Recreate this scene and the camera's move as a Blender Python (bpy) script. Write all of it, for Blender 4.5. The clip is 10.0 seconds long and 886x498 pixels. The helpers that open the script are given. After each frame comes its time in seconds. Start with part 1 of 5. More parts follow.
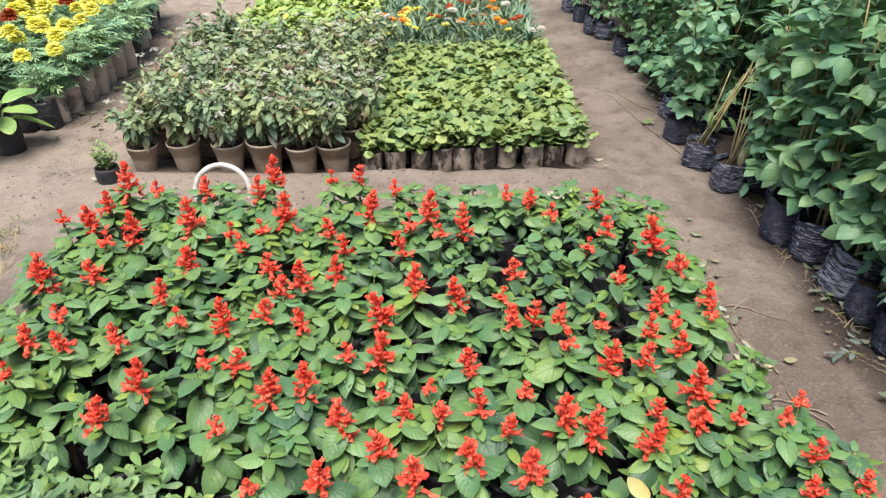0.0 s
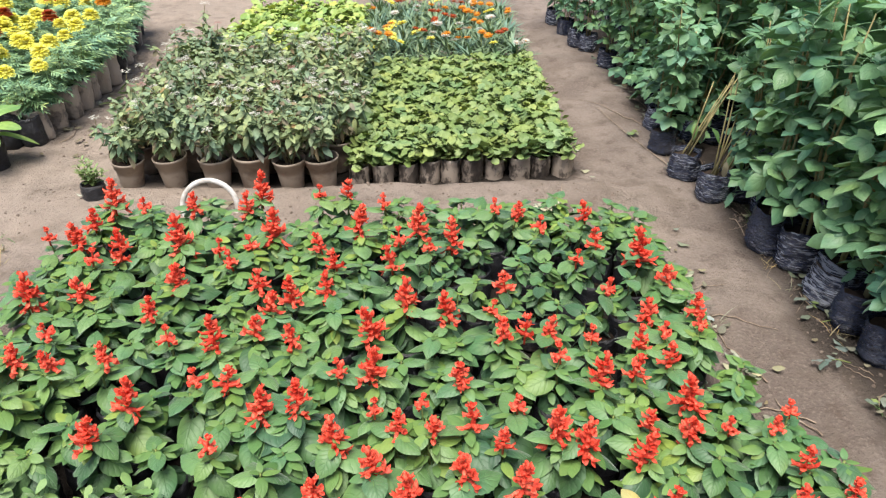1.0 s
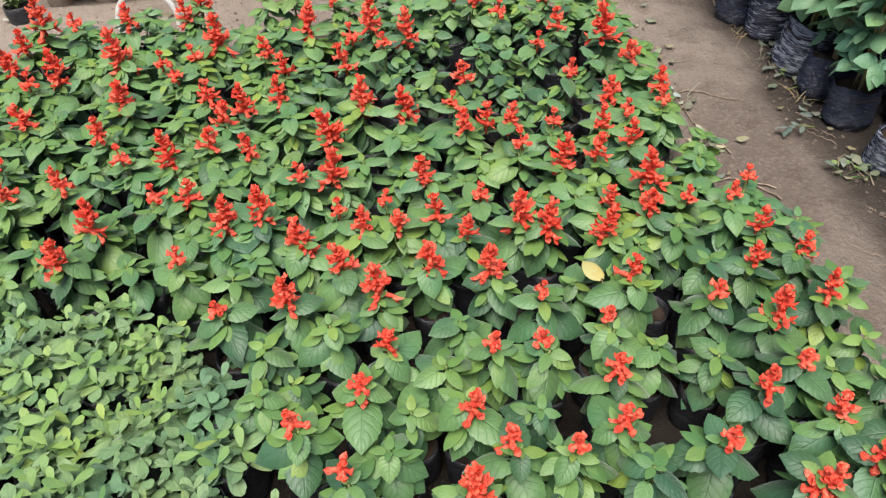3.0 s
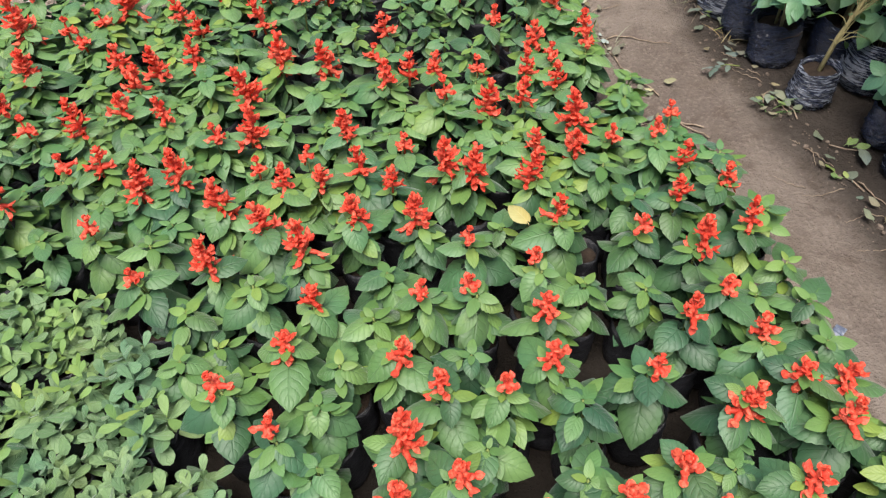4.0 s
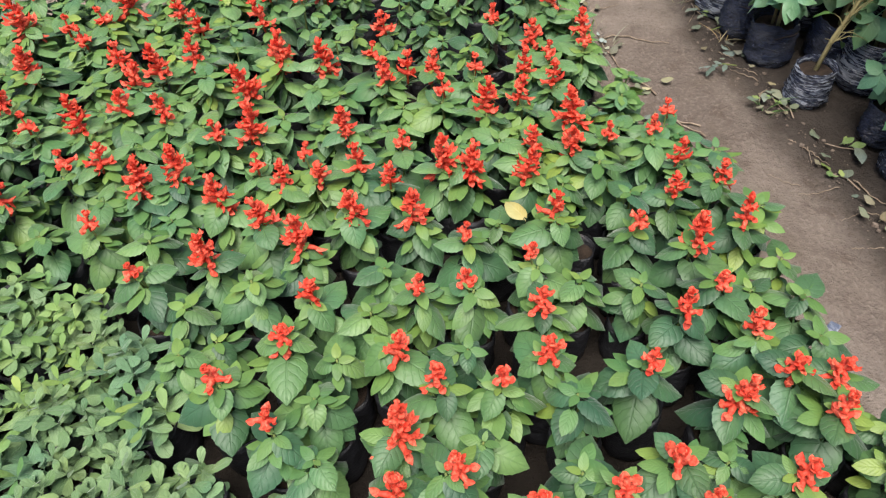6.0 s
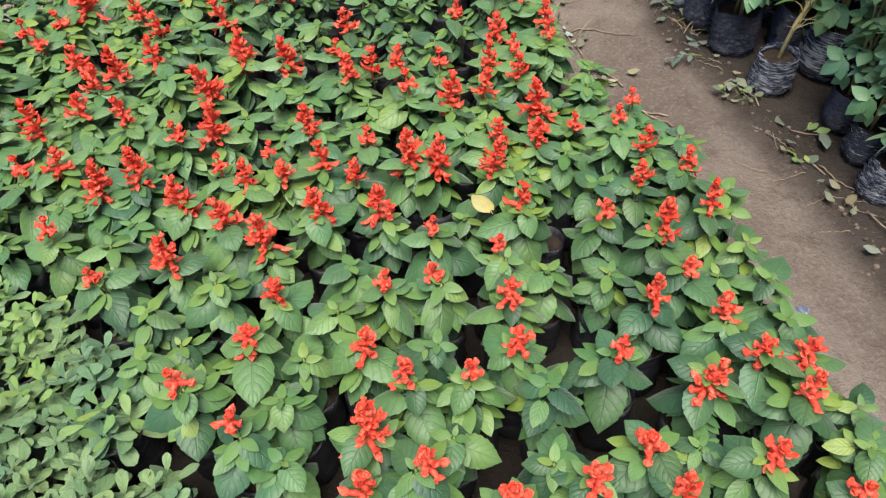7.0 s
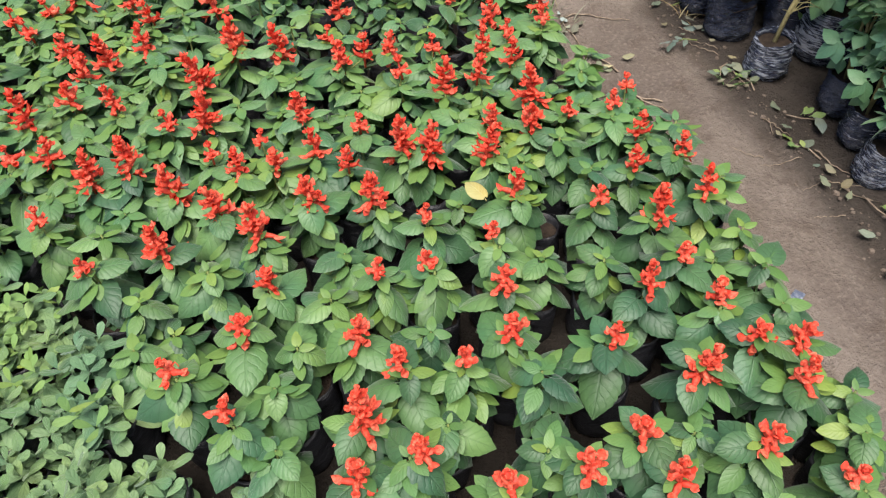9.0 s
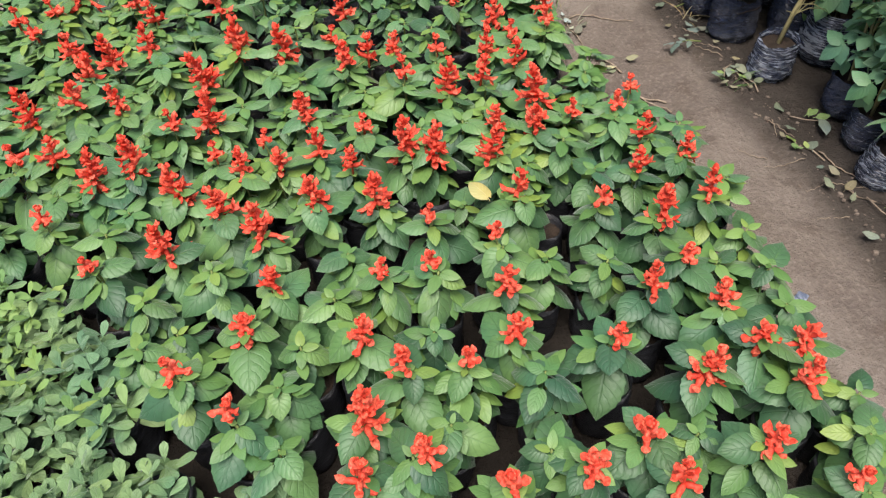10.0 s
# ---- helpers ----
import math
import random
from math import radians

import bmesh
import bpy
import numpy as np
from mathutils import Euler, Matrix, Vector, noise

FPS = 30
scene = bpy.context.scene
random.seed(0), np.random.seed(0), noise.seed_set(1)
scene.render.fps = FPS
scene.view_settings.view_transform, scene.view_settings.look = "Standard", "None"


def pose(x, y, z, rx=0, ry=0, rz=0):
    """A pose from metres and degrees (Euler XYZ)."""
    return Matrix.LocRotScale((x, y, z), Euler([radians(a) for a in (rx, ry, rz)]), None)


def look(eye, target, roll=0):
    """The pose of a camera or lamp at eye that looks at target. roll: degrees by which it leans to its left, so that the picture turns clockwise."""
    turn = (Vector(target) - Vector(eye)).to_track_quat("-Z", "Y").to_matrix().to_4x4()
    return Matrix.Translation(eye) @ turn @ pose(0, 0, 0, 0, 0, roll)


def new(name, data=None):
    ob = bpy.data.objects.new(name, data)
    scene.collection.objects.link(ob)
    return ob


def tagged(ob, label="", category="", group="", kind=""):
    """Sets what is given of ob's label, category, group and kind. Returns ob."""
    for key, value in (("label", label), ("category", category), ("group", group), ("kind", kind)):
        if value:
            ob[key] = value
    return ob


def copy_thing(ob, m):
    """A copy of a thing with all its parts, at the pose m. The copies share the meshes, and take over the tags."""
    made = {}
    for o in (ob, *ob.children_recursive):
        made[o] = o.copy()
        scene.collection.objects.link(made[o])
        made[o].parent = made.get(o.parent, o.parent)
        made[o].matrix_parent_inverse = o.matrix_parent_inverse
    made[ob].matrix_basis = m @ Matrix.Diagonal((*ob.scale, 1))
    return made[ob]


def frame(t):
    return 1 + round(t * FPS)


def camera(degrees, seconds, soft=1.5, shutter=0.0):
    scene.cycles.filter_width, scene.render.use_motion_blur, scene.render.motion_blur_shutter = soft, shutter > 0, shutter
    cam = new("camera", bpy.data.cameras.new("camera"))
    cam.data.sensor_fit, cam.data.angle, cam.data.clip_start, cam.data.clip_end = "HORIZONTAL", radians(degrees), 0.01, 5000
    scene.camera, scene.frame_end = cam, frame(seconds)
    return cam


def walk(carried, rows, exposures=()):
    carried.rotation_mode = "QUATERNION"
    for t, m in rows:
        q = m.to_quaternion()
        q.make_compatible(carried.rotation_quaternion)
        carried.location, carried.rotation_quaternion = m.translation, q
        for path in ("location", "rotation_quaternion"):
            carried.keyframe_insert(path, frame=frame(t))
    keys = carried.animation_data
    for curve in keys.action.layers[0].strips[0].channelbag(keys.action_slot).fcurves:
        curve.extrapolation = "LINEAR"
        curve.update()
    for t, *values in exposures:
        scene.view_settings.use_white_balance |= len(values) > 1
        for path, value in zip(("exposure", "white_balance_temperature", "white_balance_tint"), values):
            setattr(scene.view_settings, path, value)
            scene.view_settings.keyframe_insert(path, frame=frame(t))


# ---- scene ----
cam = camera(64.6, 10.0, soft=1.25)
PATH = [
    (0, (0.113, 0.145, 1.341), (0.12, 1.841, 0.282), 0.7),
    (0.5, (0.111, 0.145, 1.346), (0.15, 1.842, 0.288), 0.8),
    (1, (0.103, 0.145, 1.35), (0.149, 1.857, 0.318), 0.7),
    (1.5, (0.1, 0.133, 1.336), (0.103, 1.79, 0.216), -0.6),
    (2, (0.104, 0.14, 1.317), (0.154, 1.572, -0.078), -0.7),
    (2.2, (0.106, 0.146, 1.319), (0.151, 1.525, -0.13), -1.5),
    (3.3, (0.177, 0.127, 1.284), (0.268, 1.504, -0.164), -3.9),
    (3.5, (0.194, 0.12, 1.27), (0.318, 1.492, -0.181), -3.6),
    (4, (0.213, 0.11, 1.248), (0.391, 1.419, -0.253), -3.3),
    (4.5, (0.22, 0.104, 1.246), (0.392, 1.386, -0.28), -3.6),
    (5, (0.22, 0.1, 1.248), (0.395, 1.382, -0.277), -3.6),
    (5.5, (0.215, 0.096, 1.249), (0.378, 1.392, -0.265), -3.6),
    (6.8, (0.227, 0.091, 1.237), (0.453, 1.41, -0.249), -2.9),
    (7, (0.241, 0.087, 1.227), (0.473, 1.394, -0.268), -3.2),
    (7.5, (0.246, 0.085, 1.219), (0.472, 1.39, -0.28), -3.5),
    (8, (0.248, 0.084, 1.216), (0.476, 1.372, -0.297), -3.5),
    (8.5, (0.248, 0.087, 1.219), (0.474, 1.371, -0.298), -3.6),
    (9, (0.249, 0.088, 1.22), (0.481, 1.371, -0.297), -3.5),
    (9.5, (0.248, 0.086, 1.218), (0.469, 1.374, -0.295), -3.7),
    (10, (0.246, 0.087, 1.219), (0.473, 1.374, -0.296), -3.5),
]
walk(cam, [(t, look(eye, target, roll)) for t, eye, target, roll in PATH], [(0, 0.99), (1.3, 0.98), (2.2, 0.87), (3.5, 0.82), (10, 0.82)])

# ---- world and light: bright haze over an open field ----
SUN_UP, SUN_ROUND = 72.0, 200.0
world = bpy.data.worlds.new("world")
scene.world = world
world.use_nodes = True
wn = world.node_tree
sky = wn.nodes.new("ShaderNodeTexSky")
sky.sky_type = "NISHITA"
sky.sun_disc = False
sky.sun_elevation, sky.sun_rotation = radians(SUN_UP), radians(SUN_ROUND)
sky.dust_density = 4.0
sky.air_density = 1.0
wn.links.new(sky.outputs[0], wn.nodes["Background"].inputs[0])
wn.nodes["Background"].inputs[1].default_value = 0.095
sun = new("sun", bpy.data.lights.new("sun", "SUN"))
sun.data.energy, sun.data.angle, sun.data.color = 3.55, radians(40), (1.0, 0.96, 0.9)
az, el = radians(SUN_ROUND), radians(SUN_UP)
sun.matrix_basis = look((0, 0, 8), Vector((0, 0, 8)) - Vector((math.sin(az) * math.cos(el), math.cos(az) * math.cos(el), math.sin(el))))



# ---- materials ----
def material(name):
    m = bpy.data.materials.new(name)
    m.use_nodes = True
    return m, m.node_tree, m.node_tree.nodes["Principled BSDF"]


def node(nt, kind, **inputs):
    n = nt.nodes.new(kind)
    for key, value in inputs.items():
        n.inputs[key.replace("_", " ")].default_value = value
    return n


def calc(nt, op, a, b=0.0, c=0.0):
    n = nt.nodes.new("ShaderNodeMath")
    n.operation = op
    for i, v in enumerate((a, b, c)):
        if isinstance(v, (int, float)):
            n.inputs[i].default_value = v
        else:
            nt.links.new(v, n.inputs[i])
    return n.outputs[0]


def blend(nt, fac, a, b, how="MIX"):
    n = nt.nodes.new("ShaderNodeMix")
    n.data_type, n.blend_type = "RGBA", how
    for i, v in ((0, fac), (6, a), (7, b)):
        if isinstance(v, (int, float)):
            n.inputs[i].default_value = v
        elif isinstance(v, tuple):
            n.inputs[i].default_value = (*v, 1.0)
        else:
            nt.links.new(v, n.inputs[i])
    return n.outputs[2]


def ramp(nt, fac, lo, hi):
    n = nt.nodes.new("ShaderNodeMapRange")
    n.interpolation_type = "SMOOTHSTEP"
    n.inputs[1].default_value, n.inputs[2].default_value = lo, hi
    nt.links.new(fac, n.inputs[0])
    return n.outputs[0]


def noise_at(nt, scale, detail=4.0, rough=0.55, vector=None):
    n = node(nt, "ShaderNodeTexNoise", Scale=scale, Detail=detail, Roughness=rough)
    if vector is None:
        vector = node(nt, "ShaderNodeTexCoord").outputs["Object"]
    nt.links.new(vector, n.inputs["Vector"])
    return n.outputs[0]


def bump(nt, p, height, strength, distance):
    n = node(nt, "ShaderNodeBump", Strength=strength, Distance=distance)
    nt.links.new(height, n.inputs["Height"])
    nt.links.new(n.outputs[0], p.inputs["Normal"])


def world_pos(nt):
    return nt.nodes.new("ShaderNodeNewGeometry").outputs["Position"]


def leaf_material(name, dark, light, vein, veins=6.0, vein_mix=0.35, rough=0.45, glow=0.11, blemish=0.25, spec=0.4, hairy=0.0, stray_warm=0.5):
    """A leaf: midrib and side veins along its own coordinates, a tint of its own, faint blotches, some light through it."""
    m, nt, p = material(name)
    uv = nt.nodes.new("ShaderNodeUVMap").outputs[0]
    sep = nt.nodes.new("ShaderNodeSeparateXYZ")
    nt.links.new(uv, sep.inputs[0])
    along, across = sep.outputs[0], calc(nt, "ABSOLUTE", calc(nt, "MULTIPLY_ADD", sep.outputs[1], 2.0, -1.0))
    geo = nt.nodes.new("ShaderNodeNewGeometry")
    info = nt.nodes.new("ShaderNodeObjectInfo")
    chance = calc(nt, "FRACT", calc(nt, "ADD", geo.outputs["Random Per Island"], info.outputs["Random"]))
    chance2 = calc(nt, "FRACT", calc(nt, "MULTIPLY", chance, 17.3))
    stray = calc(nt, "MULTIPLY_ADD", noise_at(nt, 70.0, 2.0, vector=geo.outputs["Position"]), 0.1, along)
    side = calc(nt, "SINE", calc(nt, "MULTIPLY", calc(nt, "MULTIPLY_ADD", across, -0.38, stray), veins * 6.283))
    wide = calc(nt, "MULTIPLY_ADD", side, 0.5, 0.5)
    side = ramp(nt, side, 0.76, 1.0)
    rib = ramp(nt, across, 0.08, 0.015)
    lines = calc(nt, "MAXIMUM", calc(nt, "MULTIPLY", side, 0.6), rib)
    col = blend(nt, chance, dark, light)
    warm = tuple(min(1.0, c * k) for c, k in zip(light, (1.7, 1.25, 0.75)))
    col = blend(nt, calc(nt, "MULTIPLY", ramp(nt, chance2, 0.78, 1.0), stray_warm), col, warm)
    zone = noise_at(nt, 6.5, 1.0, vector=geo.outputs["Position"])
    col = blend(nt, calc(nt, "MULTIPLY", ramp(nt, zone, 0.52, 0.66), 0.7), col, blend(nt, 1.0, col, (0.72, 0.9, 1.2), "MULTIPLY"))
    col = blend(nt, calc(nt, "MULTIPLY", ramp(nt, zone, 0.47, 0.34), 0.45), col, blend(nt, 1.0, col, (1.35, 1.18, 0.8), "MULTIPLY"))
    blot = ramp(nt, noise_at(nt, 45.0, 3.0, vector=geo.outputs["Position"]), 0.42, 0.72)
    col = blend(nt, calc(nt, "MULTIPLY", blot, blemish), col, tuple(c * 0.55 for c in dark))
    col = blend(nt, calc(nt, "MULTIPLY", lines, vein_mix), col, vein)
    nt.links.new(col, p.inputs["Base Color"])
    p.inputs["Roughness"].default_value = rough
    p.inputs["Specular IOR Level"].default_value = spec
    puff = calc(nt, "SUBTRACT", calc(nt, "MULTIPLY", noise_at(nt, 140.0, 3.0, vector=geo.outputs["Position"]), 0.9), calc(nt, "MULTIPLY_ADD", wide, 0.2, calc(nt, "MULTIPLY", lines, 0.6)))
    bump(nt, p, puff, 0.42 if not hairy else 0.7, 0.0015)
    p.inputs["Sheen Weight"].default_value = hairy
    p.inputs["Sheen Roughness"].default_value = 0.4
    tr = nt.nodes.new("ShaderNodeBsdfTranslucent")
    nt.links.new(blend(nt, 1.0, col, (1.0, 1.0, 0.45), "MULTIPLY"), tr.inputs[0])
    mix = nt.nodes.new("ShaderNodeMixShader")
    mix.inputs[0].default_value = glow
    nt.links.new(p.outputs[0], mix.inputs[1])
    nt.links.new(tr.outputs[0], mix.inputs[2])
    nt.links.new(mix.outputs[0], nt.nodes["Material Output"].inputs[0])
    return m


def petal_material(name, dark, light, rough=0.5, glow=0.3):
    m, nt, p = material(name)
    geo = nt.nodes.new("ShaderNodeNewGeometry")
    info = nt.nodes.new("ShaderNodeObjectInfo")
    chance = calc(nt, "FRACT", calc(nt, "ADD", geo.outputs["Random Per Island"], info.outputs["Random"]))
    col = blend(nt, chance, dark, light)
    col = blend(nt, ramp(nt, noise_at(nt, 220.0, 2.0, vector=geo.outputs["Position"]), 0.35, 0.7), col, tuple(c * 0.7 for c in dark))
    nt.links.new(col, p.inputs["Base Color"])
    p.inputs["Roughness"].default_value = rough
    p.inputs["Specular IOR Level"].default_value = 0.25
    tr = nt.nodes.new("ShaderNodeBsdfTranslucent")
    nt.links.new(col, tr.inputs[0])
    mix = nt.nodes.new("ShaderNodeMixShader")
    mix.inputs[0].default_value = glow
    nt.links.new(p.outputs[0], mix.inputs[1])
    nt.links.new(tr.outputs[0], mix.inputs[2])
    nt.links.new(mix.outputs[0], nt.nodes["Material Output"].inputs[0])
    return m


def surface(name, dark, light, scale, rough=0.85, bumpy=0.5, depth=0.003, dust_glint=None, dust_glint_from=0.5, dust_glint_span=0.22, spec=0.3, stretch=(1, 1, 1), fine=6.0):
    """A plain mottled surface at two scales, with optional dust, mud or painted glints over it."""
    m, nt, p = material(name)
    mapping = nt.nodes.new("ShaderNodeMapping")
    mapping.inputs["Scale"].default_value = stretch
    info = nt.nodes.new("ShaderNodeObjectInfo")
    shift = nt.nodes.new("ShaderNodeVectorMath")
    shift.operation = "ADD"
    nt.links.new(node(nt, "ShaderNodeTexCoord").outputs["Object"], shift.inputs[0])
    nt.links.new(info.outputs["Location"], shift.inputs[1])
    nt.links.new(shift.outputs[0], mapping.inputs["Vector"])
    v = mapping.outputs[0]
    big, small = noise_at(nt, scale, 4.0, vector=v), noise_at(nt, scale * fine, 3.0, vector=v)
    col = blend(nt, ramp(nt, calc(nt, "MULTIPLY_ADD", small, 0.4, calc(nt, "MULTIPLY", big, 0.6)), 0.3, 0.7), dark, light)
    if dust_glint:
        film = ramp(nt, calc(nt, "MULTIPLY_ADD", info.outputs["Random"], 0.25, noise_at(nt, scale * 0.7, 5.0, 0.65, vector=v)), dust_glint_from, dust_glint_from + dust_glint_span)
        col = blend(nt, calc(nt, "MULTIPLY", film, 0.8), col, dust_glint)
    nt.links.new(col, p.inputs["Base Color"])
    p.inputs["Roughness"].default_value = rough
    p.inputs["Specular IOR Level"].default_value = spec
    bump(nt, p, calc(nt, "MULTIPLY_ADD", small, 0.5, big), bumpy, depth)
    return m


def earth_material():
    """Trodden earth: pale and smooth on the paths, darker crumbling soil in the beds and along the rows of bags,
    blackened there with painted shade.
    """
    m, nt, p = material("earth")
    pos = world_pos(nt)
    large, mid, fine = noise_at(nt, 2.2, 4.0, vector=pos), noise_at(nt, 11.0, 5.0, 0.62, vector=pos), noise_at(nt, 85.0, 5.0, 0.7, vector=pos)
    col = blend(nt, ramp(nt, large, 0.35, 0.65), (0.142, 0.112, 0.094), (0.226, 0.185, 0.156))
    col = blend(nt, calc(nt, "MULTIPLY", ramp(nt, mid, 0.5, 0.68), 0.6), col, (0.092, 0.067, 0.051))
    col = blend(nt, calc(nt, "MULTIPLY", ramp(nt, fine, 0.5, 0.68), 0.5), col, (0.285, 0.236, 0.202))
    col = blend(nt, calc(nt, "MULTIPLY", ramp(nt, fine, 0.46, 0.32), 0.45), col, (0.085, 0.064, 0.05))
    crumbs = node(nt, "ShaderNodeTexVoronoi", Scale=120.0)
    nt.links.new(pos, crumbs.inputs["Vector"])
    grit = ramp(nt, crumbs.outputs["Distance"], 0.22, 0.1)
    grit = calc(nt, "MULTIPLY", grit, ramp(nt, mid, 0.46, 0.6))
    col = blend(nt, calc(nt, "MULTIPLY", grit, 0.5), col, (0.24, 0.2, 0.17))
    dry = nt.nodes.new("ShaderNodeAttribute")
    dry.attribute_name = "dry"
    col = blend(nt, calc(nt, "MULTIPLY", dry.outputs["Fac"], 0.85), col, blend(nt, mid, (0.36, 0.298, 0.242), (0.22, 0.177, 0.143)))
    col = blend(nt, calc(nt, "MULTIPLY", ramp(nt, noise_at(nt, 5.0, 5.0, 0.6, vector=pos), 0.5, 0.68), 0.5), col, (0.125, 0.096, 0.073))
    # bed soil taken near black: shade under the plants is in this colour
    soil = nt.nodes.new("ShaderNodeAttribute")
    soil.attribute_name = "shaded_soil"
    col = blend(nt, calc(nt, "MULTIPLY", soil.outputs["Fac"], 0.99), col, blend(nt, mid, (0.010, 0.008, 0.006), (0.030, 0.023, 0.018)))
    nt.links.new(col, p.inputs["Base Color"])
    p.inputs["Roughness"].default_value = 0.9
    p.inputs["Specular IOR Level"].default_value = 0.25
    bump(nt, p, calc(nt, "MULTIPLY_ADD", fine, 0.45, calc(nt, "MULTIPLY_ADD", grit, 0.3, mid)), 1.0, 0.03)
    return m


EARTH = earth_material()
SOIL = surface("potting_soil", (0.014, 0.009, 0.006), (0.049, 0.033, 0.023), 40, 0.95, 0.9, 0.006)
BLACK_BAG = surface("black_plastic", (0.010, 0.010, 0.012), (0.024, 0.025, 0.030), 30, 0.4, 0.9, 0.006, dust_glint=(0.160, 0.132, 0.108), dust_glint_from=0.78, spec=0.4, stretch=(0.800, 0.800, 2.800))
# pale streaks on the sapling bags: some dust, and crease glints painted in
TREE_BAG = surface("wrinkled_black_plastic", (0.008, 0.012, 0.030), (0.020, 0.029, 0.064), 30, 0.22, 1.0, 0.009, dust_glint=(0.34, 0.37, 0.44), dust_glint_from=0.715, dust_glint_span=0.08, spec=0.75, stretch=(1, 1, 9))
DUSTY_BAG = surface("dusty_plastic", (0.014, 0.012, 0.012), (0.085, 0.068, 0.056), 26, 0.5, 0.9, 0.005, dust_glint=(0.38, 0.315, 0.255), dust_glint_from=0.52, dust_glint_span=0.12, spec=0.45, stretch=(1, 1, 0.6), fine=3.0)
SLEEVE = surface("faded_sleeve", (0.09, 0.08, 0.072), (0.26, 0.22, 0.19), 20, 0.55, 0.9, 0.006, dust_glint=(0.44, 0.37, 0.3), dust_glint_from=0.44, dust_glint_span=0.14, spec=0.45, stretch=(1, 1, 0.8))
POT = surface("faded_plastic_pot", (0.147, 0.104, 0.076), (0.250, 0.186, 0.135), 14, 0.65, 0.3, 0.002, dust_glint=(0.309, 0.257, 0.204), dust_glint_from=0.55, stretch=(0.737, 0.713, 1.087))
WHITE = surface("white_plastic", (0.5, 0.49, 0.46), (0.62, 0.61, 0.58), 20, 0.4, 0.15, 0.001, dust_glint=(0.330, 0.290, 0.244), dust_glint_from=0.68)
SCRAP = surface("blue_plastic", (0.05, 0.065, 0.11), (0.11, 0.13, 0.18), 40, 0.4, 0.4, 0.002, spec=0.5)
STEM = surface("green_stem", (0.1, 0.13, 0.04), (0.2, 0.24, 0.07), 60, 0.6, 0.3, 0.001)
CANE = surface("woody_stem", (0.196, 0.162, 0.075), (0.345, 0.300, 0.140), 50, 0.8, 0.6, 0.002, stretch=(1.150, 1.200, 0.300))
CLOD = surface("clod", (0.09, 0.067, 0.052), (0.2, 0.158, 0.127), 30, 0.95, 0.6, 0.003)
TWIG = surface("dry_twig", (0.14, 0.1, 0.07), (0.34, 0.27, 0.2), 60, 0.9, 0.6, 0.002)
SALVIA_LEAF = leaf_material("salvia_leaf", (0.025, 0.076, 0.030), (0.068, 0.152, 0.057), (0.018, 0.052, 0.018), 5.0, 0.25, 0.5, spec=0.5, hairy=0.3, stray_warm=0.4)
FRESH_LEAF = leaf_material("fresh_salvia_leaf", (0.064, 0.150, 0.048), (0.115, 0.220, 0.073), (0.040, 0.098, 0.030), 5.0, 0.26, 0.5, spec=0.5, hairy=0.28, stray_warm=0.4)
SHOOT_LEAF = leaf_material("young_salvia_leaf", (0.072, 0.156, 0.042), (0.132, 0.232, 0.062), (0.052, 0.110, 0.030), 5.0, 0.1, 0.45)
SAGE_LEAF = leaf_material("bedding_leaf", (0.088, 0.168, 0.070), (0.158, 0.254, 0.103), (0.19, 0.29, 0.14), 3.0, 0.15, 0.55, hairy=0.3, stray_warm=0.15)
SAGE_TIP = leaf_material("bedding_tip_leaf", (0.115, 0.215, 0.060), (0.175, 0.280, 0.082), (0.22, 0.32, 0.12), 3.0, 0.15, 0.55)
PENTAS_LEAF = leaf_material("dusty_leaf", (0.102, 0.156, 0.072), (0.262, 0.332, 0.170), (0.239, 0.331, 0.175), 6.0, 0.35, 0.6, stray_warm=0.25)
ROUND_LEAF = leaf_material("round_leaf", (0.110, 0.177, 0.049), (0.227, 0.298, 0.101), (0.252, 0.321, 0.140), 3.0, 0.3, 0.55, stray_warm=0.2)
LIME_LEAF = leaf_material("lime_leaf", (0.188, 0.293, 0.064), (0.317, 0.407, 0.114), (0.339, 0.407, 0.204), 3.0, 0.3, 0.55)
TREE_LEAF = leaf_material("sapling_leaf", (0.086, 0.208, 0.099), (0.222, 0.405, 0.208), (0.25, 0.42, 0.23), 5.0, 0.2, 0.42, glow=0.25, stray_warm=0.3, spec=0.5, hairy=0.2)
FEATHER_LEAF = leaf_material("feathery_leaf", (0.116, 0.226, 0.125), (0.287, 0.454, 0.234), (0.287, 0.432, 0.221), 1.0, 0.2, 0.55)
STRAP_LEAF = leaf_material("strap_leaf", (0.089, 0.152, 0.092), (0.177, 0.272, 0.163), (0.237, 0.326, 0.218), 1.0, 0.3, 0.55)
BROAD_LEAF = leaf_material("broad_leaf", (0.150, 0.270, 0.070), (0.240, 0.370, 0.110), (0.33, 0.43, 0.19), 7.0, 0.5, 0.4)
DRY_LEAF = leaf_material("withered_leaf", (0.136, 0.112, 0.062), (0.223, 0.205, 0.136), (0.260, 0.236, 0.174), 5.0, 0.4, 0.8)
STRAW = leaf_material("dry_straw", (0.20, 0.165, 0.09), (0.34, 0.29, 0.18), (0.36, 0.31, 0.2), 1.0, 0.1, 0.8)
PALE_LEAF = leaf_material("fallen_green_leaf", (0.102, 0.131, 0.088), (0.186, 0.209, 0.158), (0.232, 0.247, 0.205), 5.0, 0.4, 0.6)
YELLOW_LEAF = leaf_material("yellowed_leaf", (0.372, 0.310, 0.099), (0.434, 0.372, 0.136), (0.446, 0.397, 0.211), 6.0, 0.4, 0.55)
